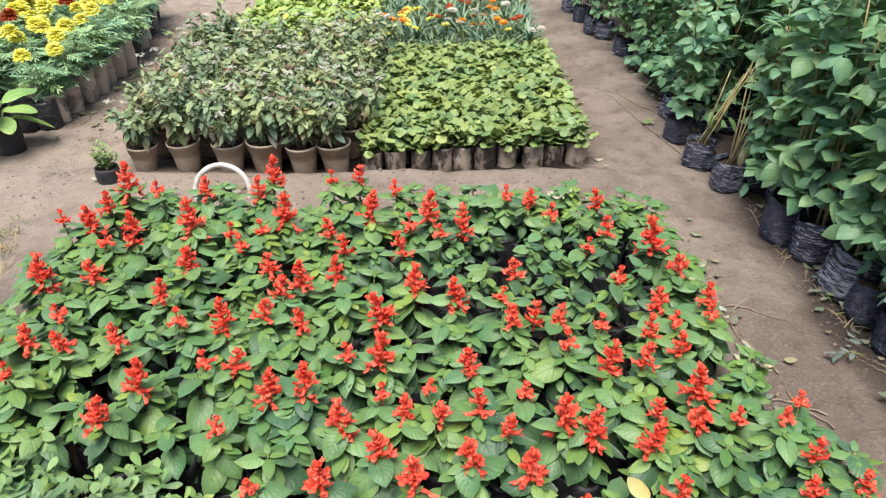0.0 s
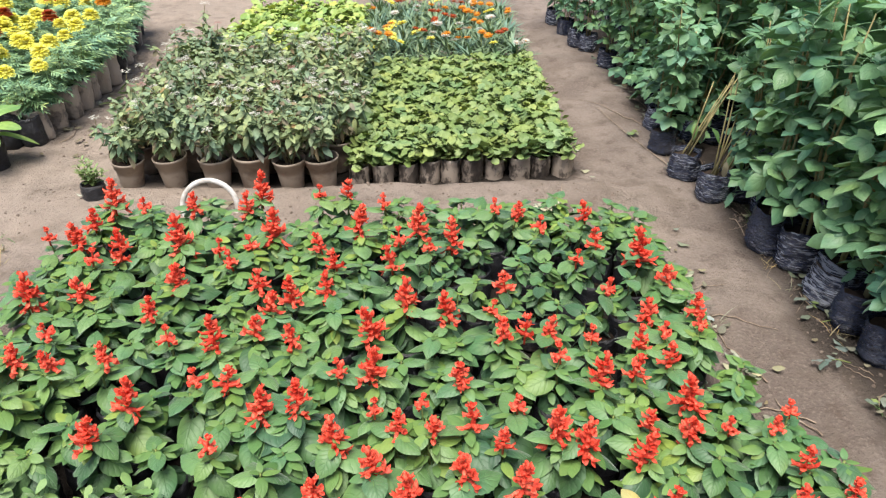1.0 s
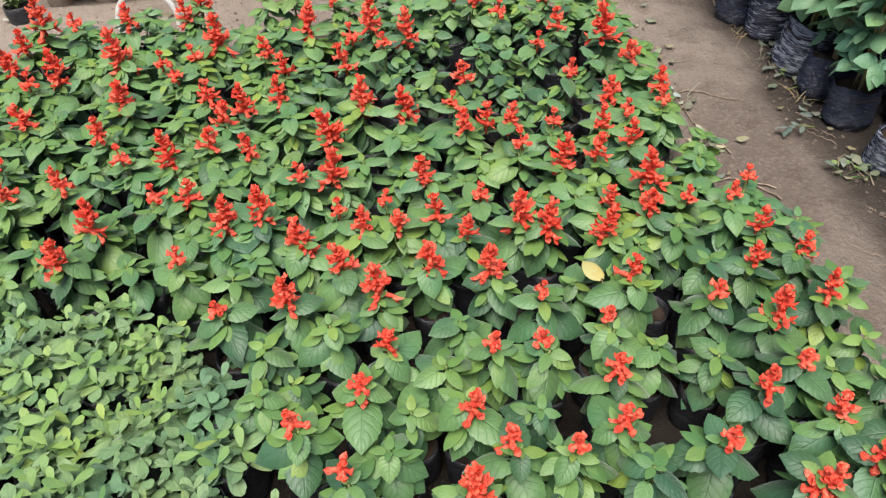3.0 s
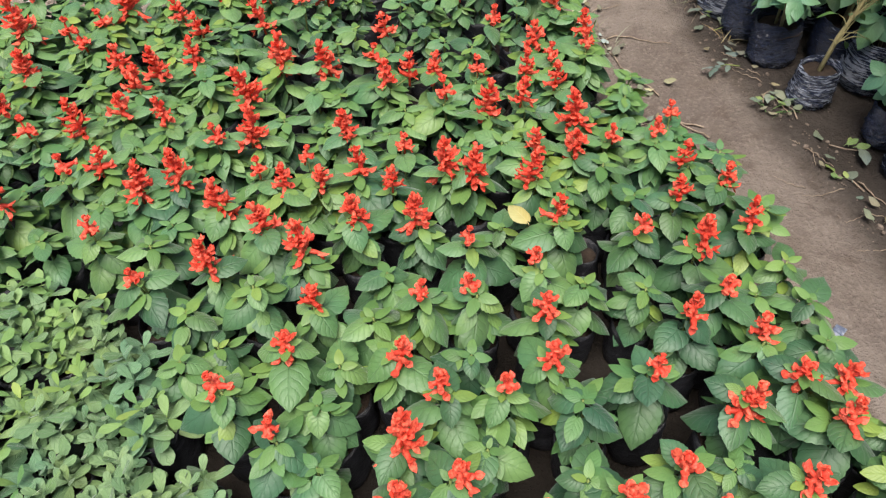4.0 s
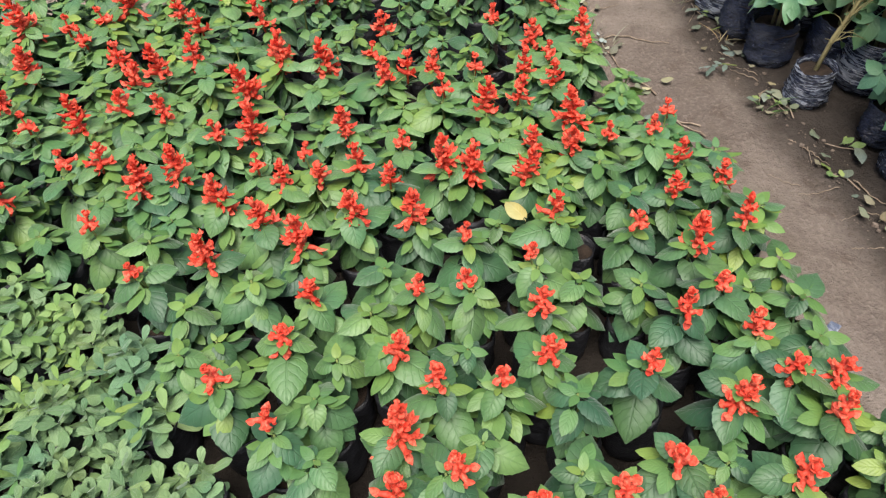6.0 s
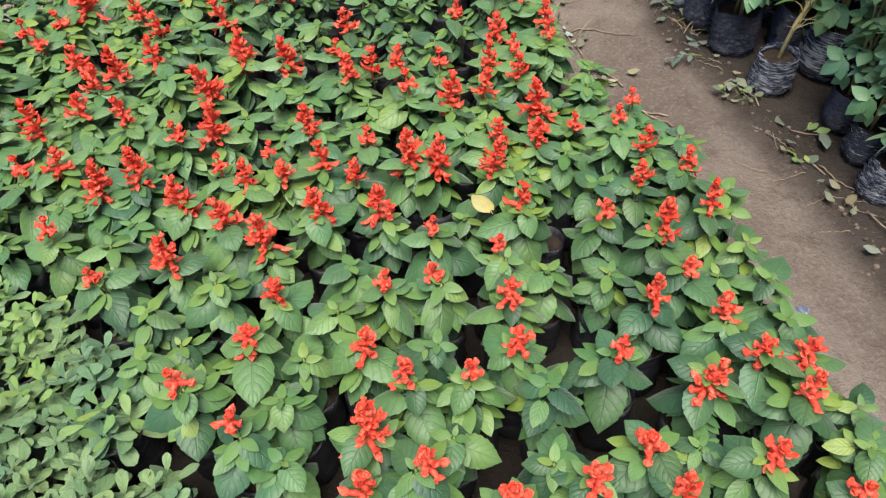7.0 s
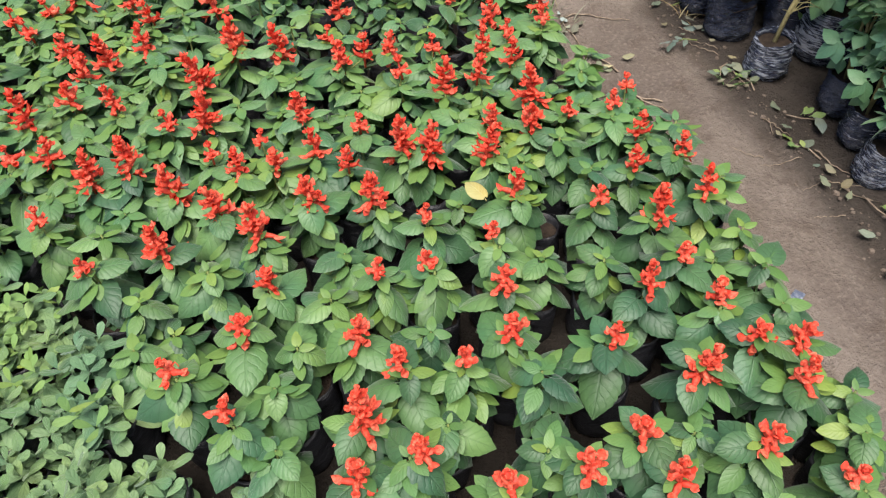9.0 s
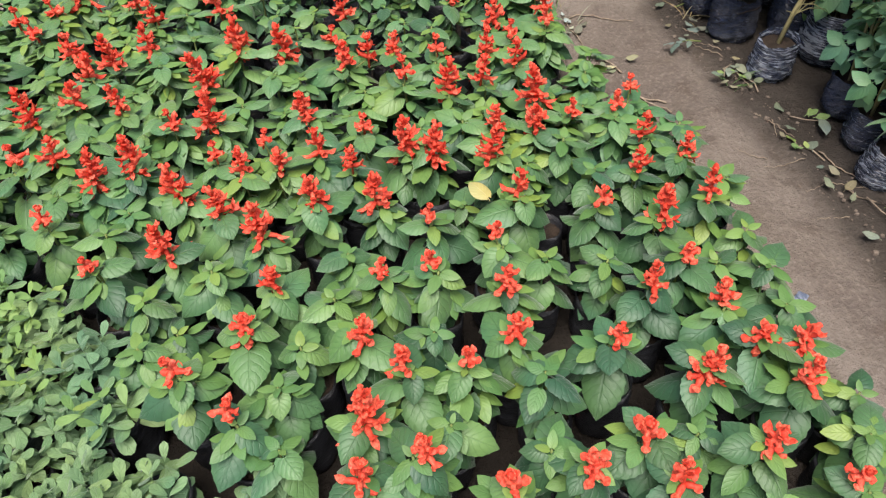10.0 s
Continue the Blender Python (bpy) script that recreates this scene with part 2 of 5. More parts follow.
BLEACHED_LEAF = leaf_material("bleached_leaf", (0.26, 0.27, 0.20), (0.38, 0.39, 0.31), (0.40, 0.40, 0.33), 5.0, 0.3, 0.7, blemish=0.15)
RED = petal_material("scarlet_petal", (0.90, 0.085, 0.050), (0.97, 0.24, 0.14), glow=0.36)
YELLOW = petal_material("yellow_petal", (0.875, 0.799, 0.078), (0.927, 0.918, 0.312))
ORANGE = petal_material("orange_petal", (0.637, 0.210, 0.011), (0.675, 0.315, 0.022))
RUST = petal_material("rust_petal", (0.300, 0.038, 0.011), (0.450, 0.090, 0.015))
CREAM = petal_material("white_petal", (0.562, 0.547, 0.465), (0.637, 0.630, 0.570))
PINK = petal_material("faded_pink_petal", (0.32, 0.14, 0.12), (0.44, 0.27, 0.22))


# ---- mesh building ----
def mesh_of(name, verts, faces, mats, uvs=None, slots=None, smooth=True):
    me = bpy.data.meshes.new(name)
    me.from_pydata([tuple(v) for v in verts], [], faces)
    for m in mats if isinstance(mats, (list, tuple)) else [mats]:
        me.materials.append(m)
    if uvs is not None:
        layer = me.uv_layers.new(name="UVMap")
        order = np.empty(len(me.loops), dtype=np.int32)
        me.loops.foreach_get("vertex_index", order)
        layer.data.foreach_set("uv", np.asarray(uvs, dtype=np.float32)[order].ravel())
    if slots is not None:
        me.polygons.foreach_set("material_index", slots)
    me.polygons.foreach_set("use_smooth", [smooth] * len(me.polygons))
    me.update()
    return me


class Heap:
    """Gathers many small shapes into one mesh."""

    def __init__(self):
        self.v, self.f, self.uv, self.s, self.n = [], [], [], [], 0

    def add(self, shape, m=None, slot=0):
        v, f, uv = shape
        if m is not None:
            a = np.array(m)
            v = v @ a[:3, :3].T + a[:3, 3]
        self.v.append(v)
        self.uv.append(uv)
        self.f.extend([tuple(i + self.n for i in face) for face in f])
        self.s.extend([slot] * len(f))
        self.n += len(v)
        return self

    def mesh(self, name, mats, smooth=True):
        return mesh_of(name, np.concatenate(self.v), self.f, mats, np.concatenate(self.uv), self.s, smooth)

    def shape(self):
        return np.concatenate(self.v), self.f, np.concatenate(self.uv)


def grid_faces(nu, nv):
    return [(i * (nv + 1) + j, i * (nv + 1) + j + 1, (i + 1) * (nv + 1) + j + 1, (i + 1) * (nv + 1) + j) for i in range(nu) for j in range(nv)]


def leaf_shape(length, width, a=0.55, b=0.85, nu=7, nv=4, droop=0.25, fold=0.25, heart=0.1, wave=0.0, stalk=0.0, seed=0, teeth=0.0, tip=0.0):
    """One leaf along +y, face up: broad where a / (a + b) of its length lies, drooping, folded along the midrib, with a stalk."""
    rr = random.Random(seed)
    peak = (a / (a + b)) ** a * (b / (a + b)) ** b
    ph = rr.uniform(0, 6)
    verts, uvs = [], []
    for i in range(nu + 1):
        u = i / nu
        w = width / 2 * (max(u, 0.012) ** a * max(1 - u, 0.004) ** b) / peak
        w *= 1 - tip * max(0.0, (u - 0.6) / 0.4) ** 1.5
        if teeth:
            w *= 1 + teeth * (1 if i % 2 else -1)
        for j in range(nv + 1):
            v = 2 * j / nv - 1
            y = stalk + length * (u - heart * abs(v) ** 1.5 * (1 - u) ** 3)
            z = -droop * length * u * u + fold * abs(v) * w + wave * length * math.sin(9 * u + ph) * abs(v)
            z -= 0.35 * abs(v) ** 3 * w
            verts.append((v * w, y, z + 0.1 * stalk))
            uvs.append((u, (v + 1) / 2))
    faces = grid_faces(nu, nv)
    if stalk:
        k = len(verts)
        t = max(0.0012, width * 0.02)
        for y, z in ((0, -0.25 * stalk), (stalk * 0.5, 0.0), (stalk + length * 0.04, 0.1 * stalk)):
            verts += [(-t, y, z), (t, y, z), (0, y, z - 1.6 * t)]
            uvs += [(0.02, 0.5)] * 3
        for s in (k, k + 3):
            faces += [(s, s + 1, s + 4, s + 3), (s + 1, s + 2, s + 5, s + 4), (s + 2, s, s + 3, s + 5)]
    return np.array(verts), faces, np.array(uvs)


def tube_shape(points, radii, sides=6, cap=True):
    """A round stem through points."""
    verts, faces = [], []
    pts = [Vector(p) for p in points]
    for i, p in enumerate(pts):
        d = (pts[min(i + 1, len(pts) - 1)] - pts[max(i - 1, 0)]).normalized()
        x = d.orthogonal().normalized()
        y = d.cross(x)
        for k in range(sides):
            an = 2 * math.pi * k / sides
            verts.append(p + (x * math.cos(an) + y * math.sin(an)) * radii[i])
    for i in range(len(pts) - 1):
        for k in range(sides):
            q = (k + 1) % sides
            faces.append((i * sides + k, i * sides + q, (i + 1) * sides + q, (i + 1) * sides + k))
    if cap:
        faces += [tuple(range(sides))[::-1], tuple(range((len(pts) - 1) * sides, len(pts) * sides))]
    verts = np.array([tuple(v) for v in verts])
    return verts, faces, np.full((len(verts), 2), 0.5)


def turned_shape(profile, sides=20, wobble=0.0, seed=0, folds=0.0, squash=0.0):
    """A vessel turned from (radius, height) pairs; wobble crumples it, folds draw it in along upright creases."""
    rr = random.Random(seed)
    phase = [rr.uniform(0, 6.28) for _ in range(6)]
    verts, faces = [], []
    for i, (r, z) in enumerate(profile):
        for k in range(sides):
            an = 2 * math.pi * k / sides
            q = r * (1 + folds * math.sin(3 * an + phase[0]) * 0.5 + folds * math.sin(5 * an + phase[1] + 9 * z) * 0.5)
            q += rr.uniform(-wobble, wobble)
            verts.append((q * math.cos(an) * (1 + squash), q * math.sin(an) * (1 - squash), z + (rr.uniform(-wobble, wobble) if 0 < i else 0)))
    for i in range(len(profile) - 1):
        for k in range(sides):
            n = (k + 1) % sides
            faces.append((i * sides + k, i * sides + n, (i + 1) * sides + n, (i + 1) * sides + k))
    faces.append(tuple(range(sides))[::-1])
    return np.array(verts), faces, np.zeros((len(verts), 2))


def mound_shape(r, z, seed=0, sides=14, h=0.006):
    rr = random.Random(seed)
    verts, faces = [(0, 0, z + h)], []
    for ring, q in ((1, 0.5), (2, 1.0)):
        for k in range(sides):
            an = 2 * math.pi * k / sides
            verts.append((r * q * math.cos(an), r * q * math.sin(an), z + h * (1 - q) + rr.uniform(-h, h) * 0.7))
    for k in range(sides):
        n = (k + 1) % sides
        faces.append((0, 1 + k, 1 + n))
        faces.append((1 + k, 1 + sides + k, 1 + sides + n, 1 + n))
    return np.array(verts, dtype=float), faces, np.zeros((len(verts), 2))


def solo(name, shape, mats, smooth=True):
    v, f, uv = shape
    return mesh_of(name, v, f, mats, uv, None, smooth)


def part(name, me, parent, m=None, label=""):
    ob = new(name, me)
    ob.parent = parent
    if m is not None:
        ob.matrix_basis = m
    return tagged(ob, label)


def thing(name, label, category, group="", m=None):
    ob = new(name)
    ob.empty_display_size = 0.05
    if m is not None:
        ob.matrix_basis = m
    return tagged(ob, label, category, group)


def spread(protos, places):
    """Sets the prototypes out at (index, pose): copies for all but the last place of each, which takes the prototype itself."""
    last = {}
    made = []
    for n, (i, m) in enumerate(places):
        last[i] = n
    for n, (i, m) in enumerate(places):
        if last[i] == n:
            made.append(None)
        else:
            made.append(copy_thing(protos[i], m))
    for i, n in last.items():
        protos[i].matrix_basis = places[n][1]
        made[n] = protos[i]
    return made


def turn(az, el=0.0, roll=0.0):
    return Matrix.Rotation(az, 4, "Z") @ Matrix.Rotation(el, 4, "X") @ Matrix.Rotation(roll, 4, "Y")


def at(x, y, z, az=0.0, el=0.0, roll=0.0, scale=1.0):
    return Matrix.Translation((x, y, z)) @ turn(az, el, roll) @ Matrix.Scale(scale, 4)


def upright(x, y, rr, scale=1.0, lean=4.0, z=0.0):
    return Matrix.Translation((x, y, z)) @ Euler((radians(rr.uniform(-lean, lean)), radians(rr.uniform(-lean, lean)), rr.uniform(0, 6.283))).to_matrix().to_4x4() @ Matrix.Scale(scale, 4)


# ---- ground ----
def smooth_step(a, b, x):
    t = min(1.0, max(0.0, (x - a) / (b - a)))
    return t * t * (3 - 2 * t)


def ground_height(x, y):
    """Flat earth, with a trodden bank between the red bed and the beds behind it, and a low lip along the path."""
    ragged = 0.05 * noise.noise((x * 2.1, y * 0.4, 3.0))
    bank = smooth_step(2.43 + ragged, 2.51 + ragged, y) * (1 - smooth_step(2.83 + 0.4 * ragged, 2.91, y))
    bank *= smooth_step(-1.7, -1.2, x) * (1 - smooth_step(0.75, 1.15, x)) * (0.5 + 0.5 * smooth_step(-0.35, 0.0, x)) * (0.8 + 0.5 * noise.noise((x * 2.7, y * 1.5, 11.0)))
    lip = smooth_step(0.98, 1.05, x) * (1 - smooth_step(1.22, 1.36, x)) * (1 - smooth_step(5.0, 7.0, y))
    near = math.exp(-((x / 9) ** 2) - ((y - 3) / 9) ** 2)
    rough_part = 0.017 * noise.fractal((x * 3, y * 3, 0.0), 1.0, 2.0, 4) + 0.007 * noise.noise((x * 17, y * 17, 1.0))
    left = (1 - smooth_step(-1.45, -1.05, x)) * smooth_step(1.2, 1.8, y) * (1 - smooth_step(2.6, 3.0, y))
    rough_part += left * (0.03 * noise.noise((x * 4, y * 4, 6.0)) + 0.014 * noise.noise((x * 11, y * 11, 9.0)))
    ridge = 0.02 * math.exp(-((x - 1.36 - 0.04 * noise.noise((y * 2, 0.0, 4.0))) / 0.035) ** 2) * (1 - smooth_step(3.0, 4.0, y))
    return 0.085 * bank + 0.018 * lip + near * rough_part + ridge - 0.004


# Where dark soil lies and the shade below leaves and bags is painted on it.
def shaded_soil_at(x, y):
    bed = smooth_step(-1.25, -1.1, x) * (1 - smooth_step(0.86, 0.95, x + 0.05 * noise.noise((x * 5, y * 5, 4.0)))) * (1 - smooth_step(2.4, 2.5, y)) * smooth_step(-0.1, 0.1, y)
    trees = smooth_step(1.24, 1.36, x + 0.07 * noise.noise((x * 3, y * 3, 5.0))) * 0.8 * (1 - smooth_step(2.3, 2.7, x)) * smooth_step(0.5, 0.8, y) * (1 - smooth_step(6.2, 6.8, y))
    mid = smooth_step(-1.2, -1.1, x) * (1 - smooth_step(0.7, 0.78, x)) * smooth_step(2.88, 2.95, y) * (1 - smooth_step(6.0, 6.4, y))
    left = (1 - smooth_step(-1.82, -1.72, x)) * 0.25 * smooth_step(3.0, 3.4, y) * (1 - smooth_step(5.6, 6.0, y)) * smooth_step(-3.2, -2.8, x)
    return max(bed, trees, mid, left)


def build_ground():
    xs = np.concatenate([np.array([-400, -150, -60, -25, -12, -7]), np.linspace(-4.5, 4.5, 226), np.array([7, 12, 25, 60, 150, 400])])
    ys = np.concatenate([np.array([-400, -150, -60, -25, -8, -3]), np.linspace(-0.6, 7.4, 201), np.array([9, 13, 25, 60, 150, 400])])
    verts = [(x, y, ground_height(x, y)) for y in ys for x in xs]
    me = mesh_of("ground", verts, grid_faces(len(ys) - 1, len(xs) - 1), EARTH)
    layer = me.attributes.new("shaded_soil", "FLOAT", "POINT")
    layer.data.foreach_set("value", [shaded_soil_at(x, y) for x, y, z in verts])
    layer = me.attributes.new("dry", "FLOAT", "POINT")
    layer.data.foreach_set("value", [max((1 - smooth_step(-1.3, 0.3, x + 0.4 * noise.noise((x, y, 8.0)))) * smooth_step(1.9, 2.6, y), 0.42 * smooth_step(2.3, 2.5, y) * (1 - smooth_step(2.85, 3.0, y)) * (1 - smooth_step(0.9, 1.3, x)) + 0.3 * max(0.0, noise.noise((x * 4, y * 4, 2.0)))) for x, y, z in verts])
    tagged(new("ground", me), "bare trodden brown earth, dark bed soil with shade painted in", "ground", kind="structure")


build_ground()


# ---- bags and pots ----
def bag_profile(r, h, seed, rim=0.012):
    rr = random.Random(seed)
    steps = 7
    out = [(r * 0.94, 0.0), (r * 0.99, 0.006)]
    for i in range(1, steps + 1):
        t = i / steps
        out.append((r * (1.0 + 0.03 * math.sin(3 * t) + rr.uniform(-0.03, 0.03)), 0.008 + (h - 0.008) * t))
    out += [(r * 1.0, h + rim), (r * 0.93, h + rim * 0.9), (r * 0.9, h - 0.02)]
    return out


def bag_mesh(r, h, mat, seed, sides=18, wobble=0.0022, folds=0.05, squash=0.0):
    return solo("grow_bag", turned_shape(bag_profile(r, h, seed), sides, wobble, seed, folds, squash), mat)


SALVIA_BAGS = [bag_mesh(0.043, 0.105, BLACK_BAG, s) for s in range(4)]
SALVIA_SOIL = [solo("soil", mound_shape(0.04, 0.093, s), SOIL) for s in range(2)]
DUSTY_BAGS = [bag_mesh(0.044, 0.108, DUSTY_BAG, 20 + s, 16) for s in range(4)]


def wrinkled_bag(r, h, mat, seed, rings=22, sides=40):
    """A slumped plastic bag with creases running round it and a ragged open top."""
    rr = random.Random(seed)
    ph, lean = rr.uniform(0, 50), rr.uniform(-0.012, 0.012)
    verts = []
    for i in range(rings + 4):
        t = min(1.0, i / rings)
        z = h * t
        q = r * (0.8 + 0.24 * min(1.0, t * 5) - 0.12 * t * t)
        inner = max(0, i - rings)
        for k in range(sides):
            an = 2 * math.pi * k / sides
            c, s = math.cos(an), math.sin(an)
            fold = abs(noise.noise((c * 1.5 + ph, s * 1.5, z * 75 + c * 2))) + 0.5 * abs(noise.noise((c * 3.5 + ph, s * 3.5, z * 130)))
            big = noise.noise((c * 0.9 + ph, s * 0.9, z * 9 + 7))
            w = q * (1 + 0.12 * big) + 0.014 * (fold - 0.35) * (1 if t > 0.03 else 0)
            zz = z + 0.006 * noise.noise((c * 2, s * 2, z * 30 + ph)) * (t > 0)
            if t == 1.0:
                zz += 0.016 * noise.noise((c * 1.5 + ph, s * 1.5, 2.0))
            if inner:
                w -= 0.0025 * inner
                zz -= 0.012 * (inner - 1)
            verts.append((w * c + lean * t, w * s, max(0.0, zz)))
    faces = []
    for i in range(rings + 3):
        for k in range(sides):
            n = (k + 1) % sides
            faces.append((i * sides + k, i * sides + n, (i + 1) * sides + n, (i + 1) * sides + k))
    faces.append(tuple(range(sides))[::-1])
    return mesh_of("grow_bag", verts, faces, mat)


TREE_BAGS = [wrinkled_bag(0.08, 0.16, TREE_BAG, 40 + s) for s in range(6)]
TREE_SOIL = solo("soil", mound_shape(0.074, 0.128, 3, 16, 0.01), SOIL)


# ---- scarlet salvia ----
def salvia_leaf_shape(s, nu=14, teeth=0.03, slim=1.0):
    """A heart-shaped blade with a toothed edge and a drawn-out tip."""
    return leaf_shape(0.058 + 0.003 * (s % 2), (0.053 + 0.002 * (s % 3)) * slim, 0.32, 0.8, nu, 4, 0.08 + 0.08 * (s % 4), 0.03 + 0.09 * (s % 3), 0.25, 0.012 * (s % 3), 0.02, s, teeth, 0.4)


SALVIA_LEAVES = [[solo("leaf", salvia_leaf_shape(s), m) for s in range(8)] for m in (SALVIA_LEAF, FRESH_LEAF)]


def floret_shape(ln, w, rr):
    """A curved tube with a hooded upper lip and a hanging lower lip."""
    heap = Heap()
    sides, verts, faces = 5, [], []
    for y, q in ((0, 0.45), (0.3, 0.95), (0.62, 0.8), (0.95, 0.5)):
        for s in range(sides):
            b = 6.283 * s / sides
            verts.append((w * q * math.cos(b), ln * y, w * q * math.sin(b) - 0.15 * ln * y * y))
    for a in range(3):
        for s in range(sides):
            n = (s + 1) % sides
            faces.append((a * sides + s, a * sides + n, (a + 1) * sides + n, (a + 1) * sides + s))
    heap.add((np.array(verts), faces, np.full((len(verts), 2), 0.5)))
    heap.add(leaf_shape(ln * 0.8, w * 2.2, 0.7, 1.0, 4, 2, 0.0, -0.4, 0.0), at(0, ln * 0.6, w * 0.35 - 0.08 * ln, rr.uniform(-0.2, 0.2), 0.12 + rr.uniform(-0.2, 0.25)))
    heap.add(leaf_shape(ln * 0.62, w * 2.1, 0.7, 0.95, 4, 2, 0.25, 0.3, 0.0, 0.04), at(0, ln * 0.66, -w * 0.35 - 0.08 * ln, rr.uniform(-0.4, 0.4), -0.45 + rr.uniform(-0.3, 0.3)))
    return heap.shape()


def spike_shape(height, width, seed):
    """A flower spike: loose whorls of two-lipped florets round a stem, closed buds at the tip, some florets fallen."""
    rr = random.Random(seed)
    heap = Heap()
    heap.add(tube_shape([(0, 0, -0.02), (0, 0, height * 0.5), (0, 0, height * 0.9)], [0.0024, 0.0022, 0.001], 5))
    rings = max(2, round(height / 0.0155))
    for i in range(rings):
        t = i / (rings - 1)
        z = height * 0.8 * t
        reach = width / 2 * (1.18 - 0.68 * t ** 1.2)
        count = 5
        for k in range(count):
            if rr.random() < 0.14 and height > 0.04:
                continue
            an = 6.283 * k / count + i * 0.6 + rr.uniform(-0.4, 0.4)
            up = 0.28 + 0.85 * t + rr.uniform(-0.5, 0.4)
            heap.add(floret_shape(reach * rr.uniform(0.65, 1.12), 0.0044 + 0.0016 * (1 - t), rr), at(0, 0, z + rr.uniform(-0.003, 0.003), an, up, rr.uniform(-0.5, 0.5)))
    heap.add(tube_shape([(0, 0, height * 0.76), (0, 0, height * 0.88), (0, 0, height * 1.02)], [0.0055, 0.006, 0.001], 6))
    return heap.shape()


SPIKES = [[solo("flower_spike", spike_shape(h * k, w * k, 10 * n + s), RED) for s, k in enumerate((0.88, 1.0, 1.1, 0.96))] for n, (h, w) in enumerate(((0.028, 0.028), (0.049, 0.041), (0.082, 0.049)))]


def salvia_leaves(rr, vigour, leafy, fresh, shoots):
    """Poses of leaves, each with its age (0 old, 1 fresh, 2 young, 3 inner): opposite pairs up the stem, each turned a quarter, and small shoots from the axils."""
    out = []
    nodes = 5 if leafy > 0.8 else 4
    start = rr.uniform(0, 6.28)
    for i in range(nodes):
        t = i / (nodes - 1)
        z = 0.128 + 0.104 * t ** 0.9 * vigour
        size = (0.74, 0.94, 1.06, 1.0, 0.78)[i] * leafy
        for k in range(2):
            az = start + i * 1.571 + k * 3.1416 + rr.uniform(-0.35, 0.35)
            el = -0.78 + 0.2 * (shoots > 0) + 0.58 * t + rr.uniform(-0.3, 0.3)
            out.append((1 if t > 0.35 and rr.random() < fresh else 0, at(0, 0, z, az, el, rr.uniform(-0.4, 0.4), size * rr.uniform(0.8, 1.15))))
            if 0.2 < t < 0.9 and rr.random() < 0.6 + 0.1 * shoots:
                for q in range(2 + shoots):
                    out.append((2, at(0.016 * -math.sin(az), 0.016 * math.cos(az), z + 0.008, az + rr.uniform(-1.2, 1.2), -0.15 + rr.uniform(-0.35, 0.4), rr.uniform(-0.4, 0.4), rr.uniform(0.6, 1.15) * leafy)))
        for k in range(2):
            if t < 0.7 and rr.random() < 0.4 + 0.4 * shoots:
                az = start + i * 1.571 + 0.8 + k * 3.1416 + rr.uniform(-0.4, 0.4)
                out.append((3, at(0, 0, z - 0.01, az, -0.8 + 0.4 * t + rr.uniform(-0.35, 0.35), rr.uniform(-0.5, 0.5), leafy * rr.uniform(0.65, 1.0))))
    for k in range(4):
        out.append((2, at(0, 0, 0.117 + 0.112 * vigour + 0.002 * k, start + nodes * 1.571 + k * 1.571, 0.0 + 0.16 * k + rr.uniform(-0.15, 0.15), rr.uniform(-0.3, 0.3), rr.uniform(0.7, 1.0) * (1.0 - 0.14 * k) * leafy)))
    return out


def salvia(seed, vigour, single, leafy=1.0, fresh=0.5, shoots=0):
    rr = random.Random(seed)
    ob = thing("salvia_plant", "leafy green salvia plant in a black plastic grow bag", "plant", "salvia plants in the bed")
    part("grow_bag", SALVIA_BAGS[seed % 4], ob, label="crinkled black plastic bag")
    part("soil", SALVIA_SOIL[seed % 2], ob)
    bend = [(0, 0, 0.09), (rr.uniform(-0.004, 0.004), rr.uniform(-0.004, 0.004), 0.17), (0, 0, 0.12 + 0.115 * vigour)]
    part("stem", solo("stem", tube_shape(bend, [0.0034, 0.003, 0.002], 6), STEM), ob)
    leaves = salvia_leaves(rr, vigour, leafy, fresh, shoots)
    heap = Heap()
    for age, m in leaves:
        s = rr.randrange(8)
        if age == 2:
            heap.add(leaf_shape(0.042, 0.026, 0.42, 0.8, 6 if single else 5, 2, 0.12 + 0.1 * rr.random(), 0.2, 0.1, 0.01, 0.008, s), m, 2)
        elif single and age < 2:
            part("leaf", SALVIA_LEAVES[age][s], ob, m)
        else:
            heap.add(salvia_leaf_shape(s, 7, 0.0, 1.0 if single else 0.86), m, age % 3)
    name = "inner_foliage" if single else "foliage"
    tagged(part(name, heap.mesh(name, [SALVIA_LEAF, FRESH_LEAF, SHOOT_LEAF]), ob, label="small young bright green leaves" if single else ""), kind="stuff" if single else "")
    return ob


# (x, y, size) of the flower spikes: 0 a bud, 1 half open, 2 full; row by row from the near end of the bed
SPIKES_ROW_1 = [(0.85, 0.35, 0), (0.62, 0.4, 1), (0.77, 0.43, 1), (0.39, 0.45, 1), (0.51, 0.45, 1), (0.6, 0.48, 1), (0.87, 0.5, 1), (0.18, 0.51, 1), (0.28, 0.53, 1), (0.73, 0.56, 2), (0.9, 0.57, 1), (0.84, 0.59, 1), (0.2, 0.6, 2)]
SPIKES_ROW_2 = [(0.62, 0.64, 0), (0.0, 0.66, 0), (0.38, 0.66, 0), (0.27, 0.68, 1), (0.82, 0.68, 1), (0.47, 0.7, 1), (0.72, 0.73, 1), (-0.08, 0.75, 0), (0.22, 0.75, 1), (0.8, 0.77, 0)]
